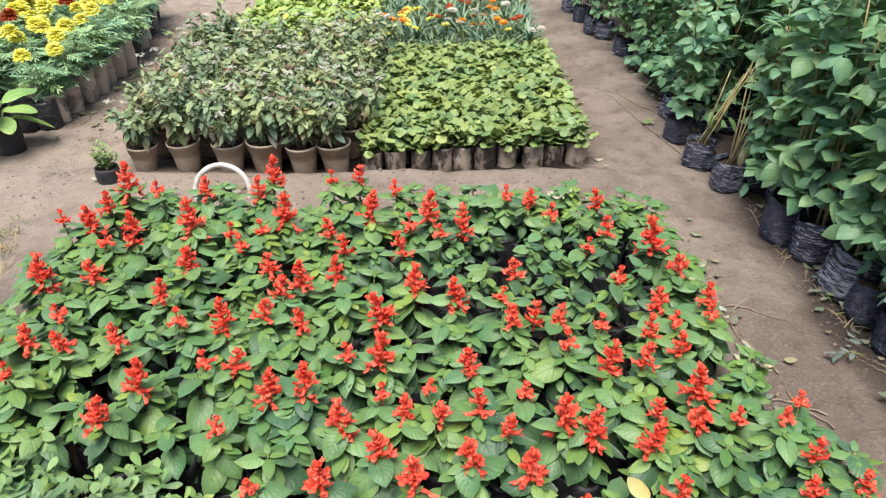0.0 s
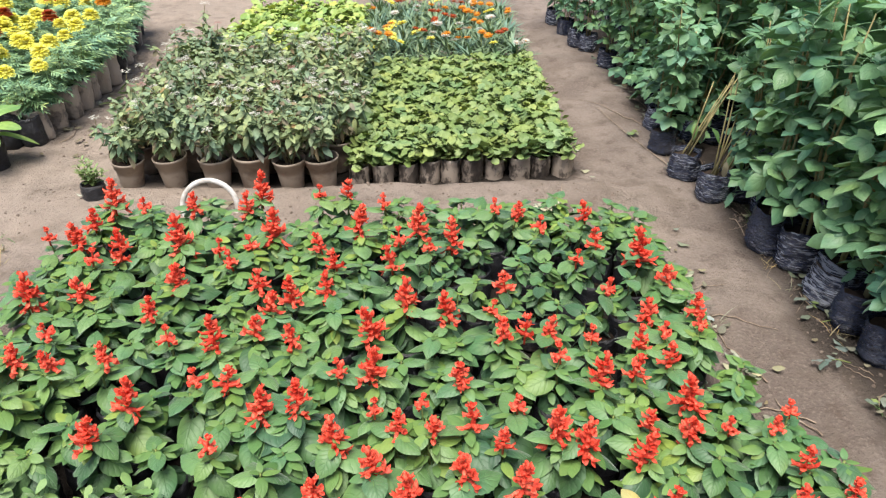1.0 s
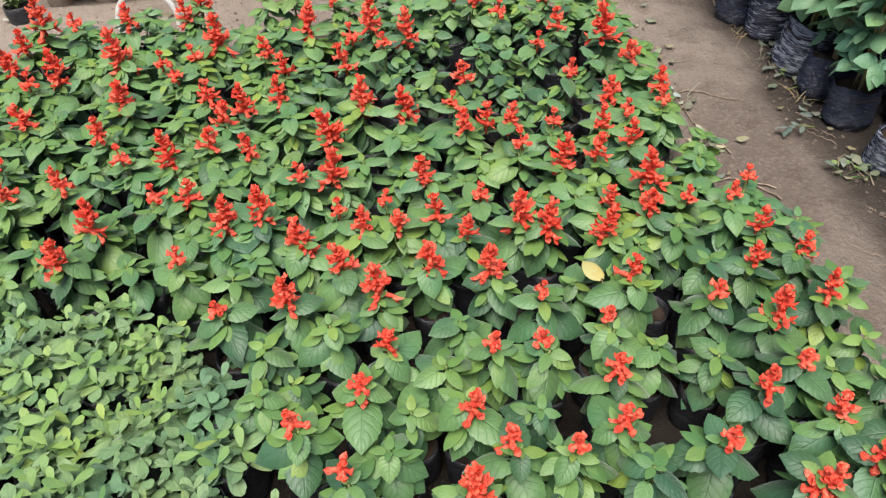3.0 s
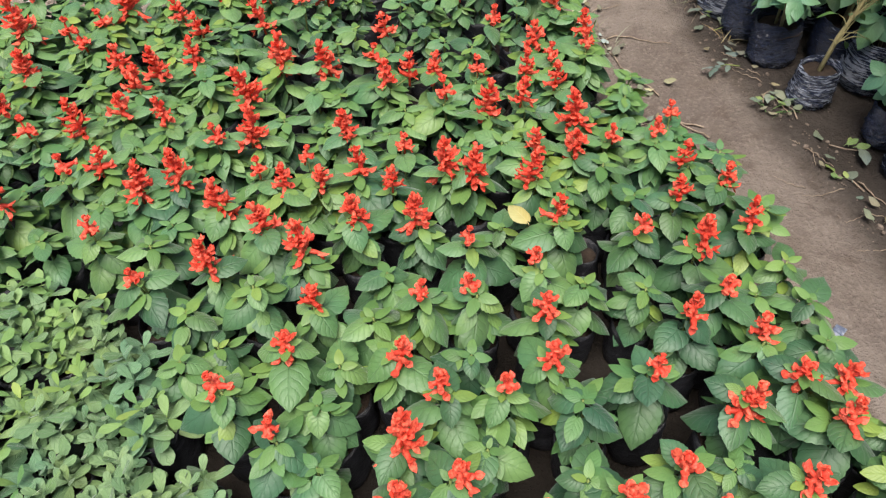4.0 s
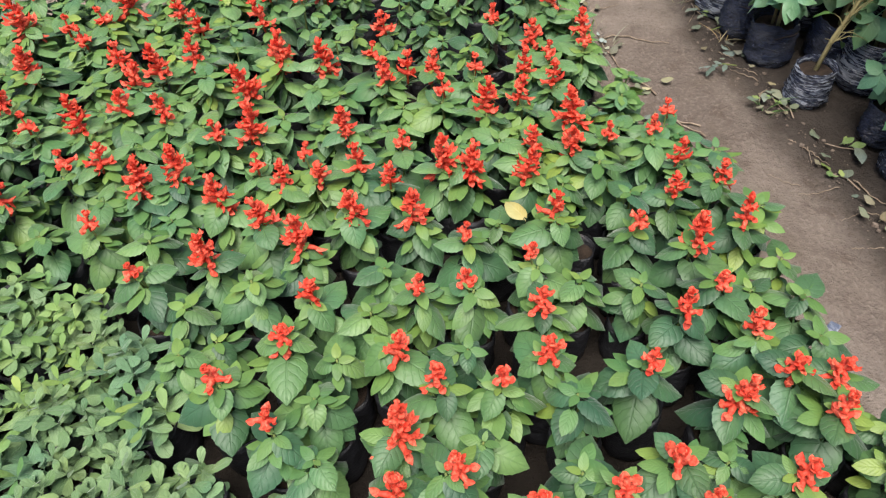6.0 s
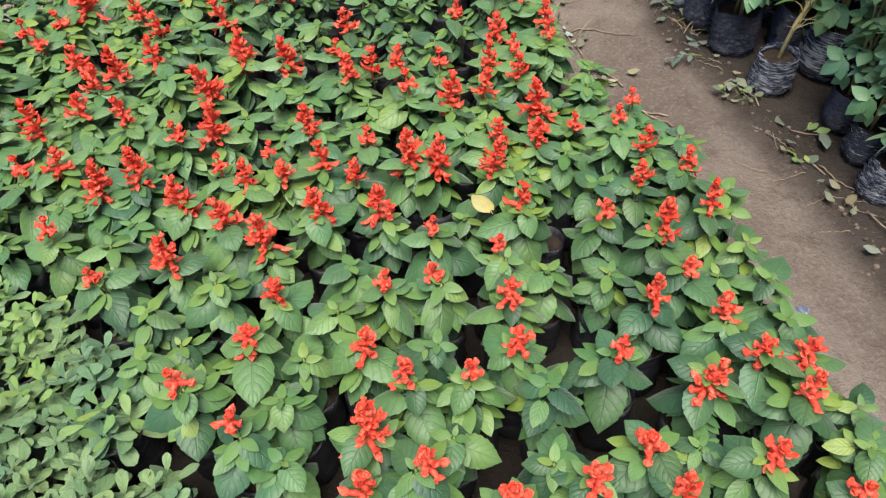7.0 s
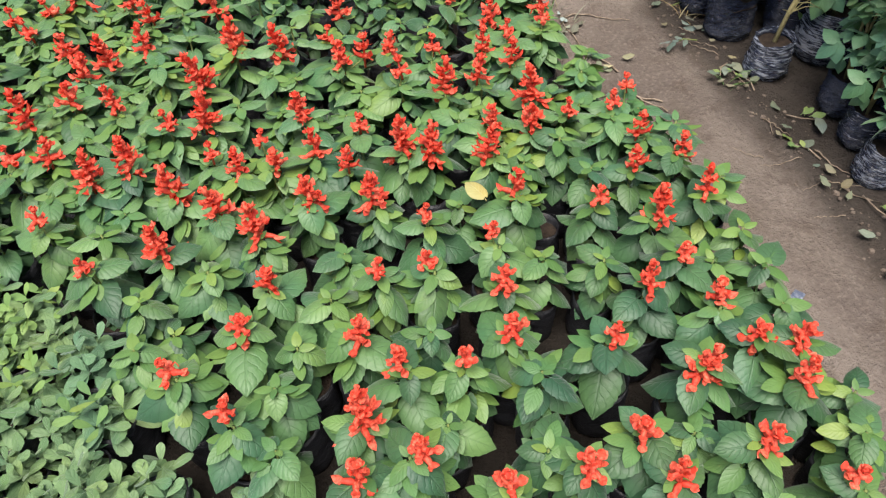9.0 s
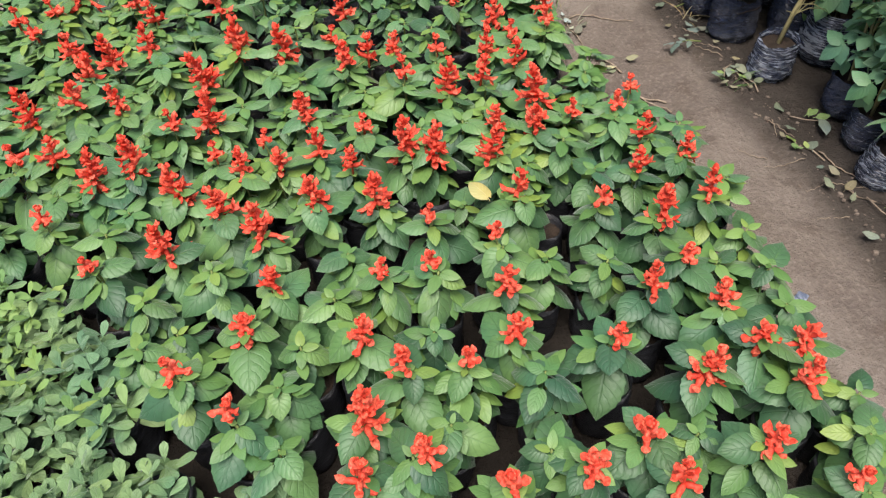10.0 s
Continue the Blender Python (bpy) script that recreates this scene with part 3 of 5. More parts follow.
SPIKES_ROW_3 = [(0.48, 0.8, 1), (0.03, 0.81, 1), (0.27, 0.87, 0), (0.36, 0.87, 0), (0.81, 0.89, 2), (0.08, 0.9, 1), (0.49, 0.91, 0), (0.92, 0.92, 1), (0.71, 0.94, 0), (0.38, 0.98, 0)]
SPIKES_ROW_4 = [(-0.24, 1.01, 0), (0.56, 1.01, 1), (0.82, 1.02, 1), (0.92, 1.03, 1), (-0.11, 1.04, 2), (0.07, 1.04, 2), (0.29, 1.07, 2), (0.18, 1.1, 2), (0.0, 1.11, 2), (0.86, 1.11, 1), (0.54, 1.14, 2)]
SPIKES_ROW_5 = [(-0.34, 1.16, 0), (0.26, 1.17, 1), (0.43, 1.17, 2), (-0.09, 1.18, 2), (-0.6, 1.19, 2), (0.66, 1.2, 2), (0.74, 1.2, 0), (0.84, 1.2, 0), (0.12, 1.21, 1), (0.38, 1.21, 2)]
SPIKES_ROW_6 = [(0.04, 1.22, 1), (0.58, 1.22, 1), (0.2, 1.23, 1), (0.89, 1.25, 0), (-0.01, 1.26, 0), (-0.26, 1.27, 2), (0.3, 1.27, 0), (0.09, 1.28, 0), (-0.18, 1.29, 2), (-0.56, 1.3, 2), (0.69, 1.3, 2), (-0.85, 1.31, 0)]
SPIKES_ROW_7 = [(-0.42, 1.36, 0), (-0.35, 1.36, 1), (0.18, 1.38, 2), (0.5, 1.38, 2), (-0.1, 1.39, 0), (0.59, 1.39, 1), (-0.03, 1.4, 2), (-0.95, 1.43, 1), (-0.78, 1.43, 1), (0.68, 1.43, 1), (-0.87, 1.44, 1), (0.42, 1.44, 0), (-0.66, 1.45, 1)]
SPIKES_ROW_8 = [(0.63, 1.5, 1), (-0.53, 1.51, 0), (0.51, 1.51, 0), (-0.42, 1.52, 2), (-0.23, 1.52, 1), (-0.83, 1.53, 0), (0.29, 1.53, 1), (0.7, 1.53, 0), (0.35, 1.54, 1), (0.41, 1.54, 1), (-0.33, 1.55, 1), (-0.03, 1.56, 2), (0.8, 1.56, 0)]
SPIKES_ROW_9 = [(0.27, 1.62, 0), (0.68, 1.62, 1), (0.16, 1.63, 2), (-0.62, 1.64, 1), (0.82, 1.64, 1), (-0.31, 1.65, 1), (0.05, 1.67, 2), (-0.96, 1.7, 2), (-0.26, 1.71, 2), (-0.83, 1.72, 1), (0.6, 1.72, 0), (-0.17, 1.73, 1)]
SPIKES_ROW_10 = [(0.32, 1.75, 1), (-0.36, 1.76, 1), (-0.59, 1.78, 2), (0.78, 1.78, 1), (-0.46, 1.86, 0), (-0.16, 1.86, 1), (-0.0, 1.86, 1), (0.54, 1.87, 0), (-0.86, 1.88, 0), (0.74, 1.92, 2), (-0.8, 1.93, 2), (-0.51, 1.93, 0), (0.11, 1.94, 0)]
SPIKES_ROW_11 = [(-0.42, 1.95, 0), (-0.22, 1.97, 1), (0.62, 1.98, 1), (-0.64, 1.99, 2), (0.02, 1.99, 0), (0.18, 1.99, 2), (-1.04, 2.0, 0), (-0.95, 2.0, 2), (-0.37, 2.05, 2), (0.46, 2.07, 0), (-0.12, 2.09, 2), (0.07, 2.09, 2)]
SPIKES_ROW_12 = [(-0.95, 2.11, 1), (0.62, 2.16, 1), (0.4, 2.17, 1), (0.33, 2.19, 0), (-0.82, 2.2, 0), (-0.49, 2.21, 1), (-0.67, 2.22, 1), (-0.04, 2.23, 0), (-0.94, 2.25, 2), (-0.26, 2.29, 0), (-0.46, 2.3, 2), (-0.17, 2.32, 1)]
FLOWERS = SPIKES_ROW_1 + SPIKES_ROW_2 + SPIKES_ROW_3 + SPIKES_ROW_4 + SPIKES_ROW_5 + SPIKES_ROW_6 + SPIKES_ROW_7 + SPIKES_ROW_8 + SPIKES_ROW_9 + SPIKES_ROW_10 + SPIKES_ROW_11 + SPIKES_ROW_12


def in_sage_bed(x, y):
    """The corner of small grey-green bedding plants."""
    if x < -0.45:
        return y < 1.14
    return y < 1.14 - (x + 0.45) * 1.22


def in_hole(x, y):
    """Bare dark places where a bag is missing."""
    return any(math.hypot(x - a, y - b) < r for a, b, r in ((-0.33, 1.03, 0.03), (-0.18, 0.71, 0.05), (0.02, 0.64, 0.045), (0.33, 0.845, 0.03), (-0.37, 0.95, 0.03)))


def in_thin(x, y):
    """The thin, half-bare part of the bed towards the bank."""
    return 0.1 < x < 0.78 and 1.62 < y < 2.2


def in_gap(x, y):
    """The bare dark lane between two blocks of bags."""
    return 0.54 < y < 1.04 and abs(x - (0.52 + 0.3 * (y - 0.54))) < 0.034


SALVIA_SPOTS = []


def build_salvias():
    rr = random.Random(3)
    spots = []
    for x, y, s in FLOWERS:
        close = [p for p in spots if math.hypot(p[0] - x, p[1] - y) < 0.062]
        if close:
            close[0][2].append((x - close[0][0], y - close[0][1], s))
        else:
            spots.append((x, y, [(0.0, 0.0, s)]))
    for x, y in ((0.95, 1.12), (0.97, 0.98), (0.96, 0.83), (0.95, 0.73), (0.94, 0.65), (0.97, 0.49), (0.94, 0.41), (0.91, 1.21), (0.118, 0.785), (0.212, 0.965), (-0.17, 0.845), (0.69, 0.485)):
        spots.append((x, y, []))
    step = 0.093
    for j in range(24):
        for i in range(24):
            x = -1.16 + i * step + (0.5 * step if j % 2 else 0) + rr.uniform(-0.014, 0.014)
            y = 0.26 + j * step * 0.93 + rr.uniform(-0.014, 0.014)
            if x > 0.97 or y > 2.31 or in_sage_bed(x - 0.03, y - 0.03) or in_gap(x, y) or in_hole(x, y):
                continue
            if x < -1.02 - 0.08 * (y < 1.95) or (x > 0.84 and y > 1.95):
                continue
            if x > 0.97 - 0.07 * smooth_step(1.1, 1.5, y) - 0.05 * smooth_step(1.7, 1.9, y):
                continue
            if (-0.02 + 0.2 < y - 2.2) or (-0.42 < x < -0.28 and y > 2.2) or any(math.hypot(p[0] - x, p[1] - y) < 0.078 for p in spots):
                continue
            if in_thin(x, y) and rr.random() < 0.4:
                continue
            spots.append((x, y, []))
    for j in range(106):
        for i in range(104):
            x, y = -1.0 + 0.019 * i, 0.34 + 0.019 * j
            if x > 0.95 - 0.07 * smooth_step(1.1, 1.5, y) - 0.05 * smooth_step(1.7, 1.9, y) or in_sage_bed(x - 0.03, y - 0.03) or in_gap(x, y) or in_hole(x, y) or in_thin(x, y) or (-0.42 < x < -0.28 and y > 2.2):
                continue
            if all(math.hypot(p[0] - x, p[1] - y) > (0.092 if y > 1.1 else 0.106) for p in spots):
                spots.append((x, y, []))
    SALVIA_SPOTS.extend((x, y) for x, y, _ in spots)
    near = [salvia(100 + s, 1.0 + 0.04 * (s % 3 - 1), True, 1.0, (0.05, 0.25, 0.6)[s % 3] if s < 6 else 0.0) for s in range(10)]
    far = [salvia(200 + s, 0.98 + 0.05 * (s % 3 - 1), False, 1.06, (0.7, 0.85, 1.0)[s % 3], 1 + s % 2) for s in range(7)]
    thin = [salvia(300 + s, 1.0, False, 0.76, 0.9, 1) for s in range(4)]
    protos = near + far + thin
    places = []
    for x, y, flowers in spots:
        sparse = in_thin(x, y)
        if sparse:
            i = 17 + rr.randrange(4)
        elif y < 1.2:
            i = 6 + rr.randrange(4) if x > 0.55 + 0.25 * (y - 0.6) and rr.random() < 0.85 else rr.randrange(6)
        else:
            i = 10 + rr.randrange(7)
        lift = rr.uniform(1.0, 1.13) if flowers else rr.uniform(0.86, 1.08)
        places.append((i, Matrix.Translation((x, y, 0.0)) @ Euler((radians(rr.uniform(-4, 4)), radians(rr.uniform(-4, 4)), rr.uniform(0, 6.28))).to_matrix().to_4x4() @ Matrix.Scale(lift, 4)))
    for ob, (x, y, flowers) in zip(spread(protos, places), spots):
        back = ob.matrix_basis.inverted()
        for dx, dy, s in flowers:
            off = back @ Vector((x + dx, y + dy, 0.283 - (0.012, 0.028, 0.043)[s]))
            base = off.z
            me = rr.choice(SPIKES[s])
            part("flower_spike", me, ob, at(off.x, off.y, base, rr.uniform(0, 6.28), rr.uniform(-0.18, 0.18), rr.uniform(-0.18, 0.18), 1.0 + 0.2 * smooth_step(1.0, 1.9, y)), "scarlet flower spike")
            low = Vector((off.x * 0.2, off.y * 0.2, 0.2))
            part("flower_stem", solo("flower_stem", tube_shape([low, (low + Vector((off.x, off.y, base))) * 0.5, (off.x, off.y, base)], [0.002, 0.0019, 0.0018], 5), STEM), ob)
        if flowers:
            size = max(s for _, _, s in flowers)
            ob["label"] = ("green salvia with a small red bud in a black bag", "green salvia with a half-open scarlet spike in a black bag", "green salvia with a full scarlet spike in a black bag")[size]


build_salvias()


def build_spare_bags():
    """Black bags of bare soil left standing in the lane."""
    rr = random.Random(19)
    for x, y in ((0.635, 1.03),):
        ob = thing("grow_bag", "black plastic grow bag of bare soil with nothing growing", "bag", "spare bags in the lane", upright(x, y, rr, rr.uniform(0.85, 1.0), 6))
        part("bag_wall", SALVIA_BAGS[rr.randrange(4)], ob)
        part("soil", SALVIA_SOIL[rr.randrange(2)], ob)


build_spare_bags()


# ---- small grey-green bedding plants ----
SAGE_LEAVES = [solo("leaf", leaf_shape(0.05 + 0.003 * (s % 2), 0.025, 0.95, 0.42, 7, 2, 0.05 + 0.14 * (s % 3), 0.25, 0.0, 0.012, 0.002, s), SAGE_LEAF) for s in range(5)]
SAGE_TIPS = [solo("leaf", leaf_shape(0.05, 0.023, 0.95, 0.42, 6, 2, 0.05 + 0.1 * s, 0.3, 0.0, 0.012, 0.002, s), SAGE_TIP) for s in range(3)]


def sage_plant(seed, single):
    """Several short shoots with whorls of spoon-shaped leaves, tight and upright at the tips."""
    rr = random.Random(seed)
    ob = thing("bedding_plant", "low grey-green rosette bedding plant in a black grow bag", "plant", "bedding plants in the corner")
    part("grow_bag", SALVIA_BAGS[seed % 4], ob, label="crinkled black plastic bag")
    part("soil", SALVIA_SOIL[seed % 2], ob)
    heap = Heap()
    bright = rr.random() < 0.35
    for c in range(5):
        az, r = c * 1.571 + rr.uniform(-0.5, 0.5), rr.uniform(0.026, 0.046) if c < 4 else 0.0
        top = rr.uniform(0.15, 0.178) if c < 4 else 0.188
        start = rr.uniform(0, 6)
        for k in range(8):
            t = k / 7
            m = at(r * math.cos(az) * (0.5 + 0.5 * t), r * math.sin(az) * (0.5 + 0.5 * t), top - 0.05 * (1 - t), start + k * 2.4, -0.12 + 1.05 * t * t + rr.uniform(-0.15, 0.2), rr.uniform(-0.3, 0.3), (1.1 - 0.5 * t) * rr.uniform(0.85, 1.15))
            tip = bright and t > 0.6
            if single:
                part("leaf", rr.choice(SAGE_TIPS if tip else SAGE_LEAVES), ob, m)
            else:
                heap.add(leaf_shape(0.051, 0.025, 0.95, 0.42, 5, 2, 0.05 + 0.14 * (k % 3), 0.25, 0.0, 0.012, 0.002), m, int(tip))
    if heap.n:
        part("foliage", heap.mesh("foliage", [SAGE_LEAF, SAGE_TIP]), ob)
    return ob


def build_sage():
    rr = random.Random(5)
    places, taken = [], list(SALVIA_SPOTS)
    for j in range(12):
        for i in range(14):
            x, y = -1.18 + 0.096 * i + (0.048 if j % 2 else 0) + rr.uniform(-0.016, 0.016), 0.3 + 0.083 * j + rr.uniform(-0.016, 0.016)
            if in_sage_bed(x, y) and not in_hole(x, y):
                taken.append((x, y))
                places.append((rr.randrange(3) if x > -0.4 and y > 0.5 else 3 + rr.randrange(4), upright(x, y, rr, rr.uniform(0.85, 1.12))))
    for j in range(60):
        for i in range(70):
            x, y = -1.0 + 0.018 * i, 0.3 + 0.018 * j
            if in_sage_bed(x - 0.04, y - 0.04) and not in_hole(x, y) and all(math.hypot(a - x, b - y) > 0.084 for a, b in taken):
                taken.append((x, y))
                places.append((3 + rr.randrange(4), upright(x, y, rr, rr.uniform(0.85, 1.0))))
    spread([sage_plant(400 + s, s < 3) for s in range(7)], places)


build_sage()


# ---- tall bushy plants in pots ----
def pot_mesh():
    prof = [(0.05, 0.0), (0.052, 0.004), (0.06, 0.07), (0.065, 0.105), (0.07, 0.106), (0.071, 0.13), (0.075, 0.131), (0.076, 0.141), (0.072, 0.143), (0.069, 0.138), (0.066, 0.112)]
    return solo("pot", turned_shape(prof, 32, 0.0003, 1, 0.0), POT)


POT_MESH = pot_mesh()
POT_SOIL = solo("soil", mound_shape(0.0665, 0.115, 9, 16, 0.006), SOIL)


def cluster_shape(rr, count, r, size):
    """A flat head of tiny star flowers."""
    heap = Heap()
    for _ in range(count):
        a, q = rr.uniform(0, 6.28), r * math.sqrt(rr.random())
        for k in range(5):
            heap.add(leaf_shape(size, size * 0.6, 0.8, 0.5, 2, 2, 0.1, 0.1, 0.0), at(q * math.cos(a), q * math.sin(a), rr.uniform(0, 0.008), k * 1.257 + a, 0.3))
    return heap.shape()


HEADS = [[solo("flower_head", cluster_shape(random.Random(s), 8, 0.02, 0.008), m) for s in range(3)] for m in (CREAM, PINK)]


def bushy_plant(seed):
    rr = random.Random(seed)
    ob = thing("potted_bush", "bushy dusty-green flowering plant in a faded brown pot", "plant", "potted bushes in the block")
    part("pot", POT_MESH, ob, label="faded brown plastic pot with a rim")
    part("soil", POT_SOIL, ob)
    leaves, stems, heads = Heap(), Heap(), []
    shapes = [leaf_shape(0.058 + 0.004 * (s % 3), 0.028 + 0.004 * (s % 2), 0.65, 0.9, 5, 2, 0.1 + 0.2 * (s % 3), 0.35, 0.0, 0.02, 0.0, s) for s in range(5)]
    for c in range(9):
        az, r = c * 0.8 + rr.uniform(-0.3, 0.3), rr.uniform(0.06, 0.15) if c else 0.0
        tip = Vector((r * math.cos(az), r * math.sin(az), rr.uniform(0.33, 0.44) - 0.5 * r))
        root = Vector((0.16 * r * math.cos(az), 0.16 * r * math.sin(az), 0.12))
        mid = (root + tip) * 0.5 + Vector((rr.uniform(-0.01, 0.01), rr.uniform(-0.01, 0.01), 0.02))
        stems.add(tube_shape([root, mid, tip], [0.003, 0.0026, 0.0016], 5))
        for k in range(15):
            t = 0.26 + 0.74 * (k / 14) ** 0.8
            p = root.lerp(mid, t * 2) if t < 0.5 else mid.lerp(tip, t * 2 - 1)
            for s in range(2):
                a = k * 1.571 + s * 3.1416 + rr.uniform(-0.4, 0.4) + c
                el = -0.95 + 1.0 * t + rr.uniform(-0.6, 0.6)
                leaves.add(rr.choice(shapes), at(p.x, p.y, p.z, a, el, rr.uniform(-0.8, 0.8), rr.uniform(0.5, 1.2) * (1.12 - 0.45 * t)), int(rr.random() < (0.55 if t < 0.45 else 0.07)))
        if rr.random() < 0.45:
            head = tip + Vector((rr.uniform(-0.01, 0.01), rr.uniform(-0.01, 0.01), 0.034))
            stems.add(tube_shape([tip, head], [0.0016, 0.0012], 4, False))
            heads.append((0 if rr.random() < 0.82 else 1, head))
    part("stem", stems.mesh("stem", CANE), ob)
    part("foliage", leaves.mesh("foliage", [PENTAS_LEAF, DRY_LEAF]), ob)
    for kind, p in heads:
        part("flower_head", rr.choice(HEADS[kind]), ob, at(p.x, p.y, p.z, rr.uniform(0, 6.28)), ("small white flower head", "faded brownish pink flower head")[kind])
    return ob


def build_bushes():
    rr = random.Random(8)
    places = []
    for j in range(8):
        for i, x in enumerate((-1.17, -0.99, -0.8, -0.64, -0.48, -0.34)):
            if j:
                x += rr.uniform(-0.02, 0.02) + (0.04 if j % 2 else 0)
            y = 2.93 + 0.17 * j + rr.uniform(-0.012, 0.012) - 0.02 * (i == 4)
            places.append((rr.randrange(7), upright(x, y, rr, rr.uniform(0.86, 1.1), 4)))
    spread([bushy_plant(500 + s) for s in range(7)], places)


build_bushes()


# ---- low round-leaved bed and the lime bed behind ----
def round_plant(seed, mat, name, label, group, bag, leaf_r, tall, count):
    rr = random.Random(seed)
    ob = thing(name, label, "plant", group)
    part("grow_bag", bag[seed % len(bag)], ob, label="dusty brown plastic bag")
    part("soil", SALVIA_SOIL[seed % 2], ob)
    heap, stems = Heap(), Heap()
    for k in range(count):
        az, r = k * 2.4 + rr.uniform(-0.3, 0.3), 0.066 * math.sqrt((k + 0.3) / count)
        z = tall * rr.uniform(0.72, 1.1) - 0.35 * r
        s = leaf_r * 2 * rr.uniform(0.75, 1.15)
        p = Vector((r * math.cos(az), r * math.sin(az), z))
        stems.add(tube_shape([(0, 0, 0.1), (p.x * 0.5, p.y * 0.5, (0.1 + z) * 0.52), p], [0.0018, 0.0015, 0.0013], 4, False))
        heap.add(leaf_shape(s, s * 1.12, 0.42, 0.42, 5, 2, -0.12 + 0.2 * rr.random(), 0.34, 0.25, 0.08, 0.0, k + seed, 0.05), at(p.x, p.y, p.z, az - 1.571, rr.uniform(-0.7, 0.6), rr.uniform(-0.7, 0.7)) @ Matrix.Translation((0, -s * 0.35, 0)))
    part("stem", stems.mesh("stem", STEM), ob)
    part("foliage", heap.mesh("foliage", mat), ob)
    return ob


def build_round_bed():
    rr = random.Random(9)
    places = []
    for j in range(14):
        for i in range(10):
            x = -0.19 + 0.1005 * i + rr.uniform(-0.01, 0.01) + (0.02 if j % 2 else 0)
            y = 2.95 + 0.012 * i + 0.101 * j + rr.uniform(-0.01, 0.01)
            places.append((rr.randrange(7), upright(x - 0.012 * j * 0.3, y, rr, rr.uniform(0.94, 1.06), 2, -0.025)))
    spread([round_plant(600 + s, ROUND_LEAF, "round_leaved_plant", "low yellow-green round-leaved plant in a dusty plastic bag", "round-leaved plants in the bed", DUSTY_BAGS, 0.0185, 0.196, 33) for s in range(7)], places)
    places = []
    for j in range(14):
        for i in range(9):
            x, y = -1.16 + 0.1 * i + rr.uniform(-0.015, 0.015), 4.42 + 0.105 * j + rr.uniform(-0.015, 0.015)
            places.append((rr.randrange(4), upright(x, y, rr, rr.uniform(0.85, 1.1), 3)))
    spread([round_plant(650 + s, LIME_LEAF, "lime_leaved_plant", "low lime-green leafy plant in a dusty plastic bag", "lime plants in the back bed", DUSTY_BAGS, 0.022, 0.19, 13) for s in range(4)], places)


build_round_bed()


# ---- daisies with strap leaves behind the round-leaved bed ----
def daisy_shape(r, seed):
    rr = random.Random(seed)
    heap = Heap()
    for ring, n in ((0, 11), (1, 9)):
        for k in range(n):
            heap.add(leaf_shape(r * (1 - 0.15 * ring), r * 0.36, 0.7, 0.4, 3, 2, 0.12, 0.15, 0.0), at(0, 0, 0.002 * ring, 6.283 * k / n + ring * 0.3, 0.25 + 0.3 * ring + rr.uniform(-0.08, 0.08)))
    return heap.shape()


def daisy_plant(seed, petal, kind):
    rr = random.Random(seed)
    ob = thing("daisy_plant", "grey-green strap-leaved plant with " + kind + " in a dusty bag", "plant", "daisy plants in the back bed")
    part("grow_bag", DUSTY_BAGS[seed % 4], ob, label="dusty brown plastic bag")
    part("soil", SALVIA_SOIL[seed % 2], ob)
    heap = Heap()
    shapes = [leaf_shape(0.13, 0.013, 0.5, 0.5, 5, 2, 0.25 + 0.15 * s, 0.4, 0.0) for s in range(4)]
    for k in range(34):
        heap.add(rr.choice(shapes), at(rr.uniform(-0.02, 0.02), rr.uniform(-0.02, 0.02), 0.1, k * 2.4, rr.uniform(0.35, 1.35), rr.uniform(-0.4, 0.4), rr.uniform(0.7, 1.1)))
    part("foliage", heap.mesh("foliage", STRAP_LEAF), ob)
    if petal is not None:
        for k in range(2):
            x, y, z = rr.uniform(-0.04, 0.04), rr.uniform(-0.04, 0.04), rr.uniform(0.2, 0.24)
            part("flower_stem", solo("flower_stem", tube_shape([(0, 0, 0.1), (x, y, z)], [0.002, 0.0016], 4), STEM), ob)
            bloom = part("flower", solo("flower", daisy_shape(rr.uniform(0.026, 0.034), seed + k), petal), ob, at(x, y, z, 0, rr.uniform(0.0, 0.4)))
            part("flower_centre", solo("flower_centre", mound_shape(0.009, 0.001, k, 8, 0.006), ORANGE), bloom)
    return ob


def build_daisies():
    rr = random.Random(10)
    protos = [daisy_plant(700, None, "no flowers"), daisy_plant(701, None, "no flowers"), daisy_plant(702, ORANGE, "orange flowers"), daisy_plant(703, YELLOW, "yellow flowers"), daisy_plant(704, CREAM, "white flowers"), daisy_plant(705, RUST, "red flowers")]
    places = []
    for j in range(13):
        for i in range(10):
            x, y = -0.25 + 0.1 * i + rr.uniform(-0.02, 0.02), 4.5 + 0.108 * j + rr.uniform(-0.02, 0.02)
            places.append((rr.choice((0, 0, 1, 1, 0, 1, 0, 1, 2, 3, 4, 5, 2)), upright(x, y, rr, rr.uniform(0.85, 1.15), 3)))
    spread(protos, places)


build_daisies()


# ---- marigolds by the far path ----
def pompon_shape(r, seed):
    """A double marigold head: rings of ruffled petals over a ball."""
    rr = random.Random(seed)
    heap = Heap()
    for ring in range(6):
        t = ring / 5
        n = 20 - 2 * ring
        for k in range(n):
            heap.add(leaf_shape(r * (1.0 - 0.4 * t), r * 0.34, 0.8, 0.22, 3, 2, 0.3, 0.15, 0.0, 0.06, 0.0, k), at(0, 0, r * 0.22 * t, 6.283 * k / n + ring * 0.4, -0.1 + 1.25 * t + rr.uniform(-0.12, 0.12), rr.uniform(-0.2, 0.2)))
    return heap.shape()


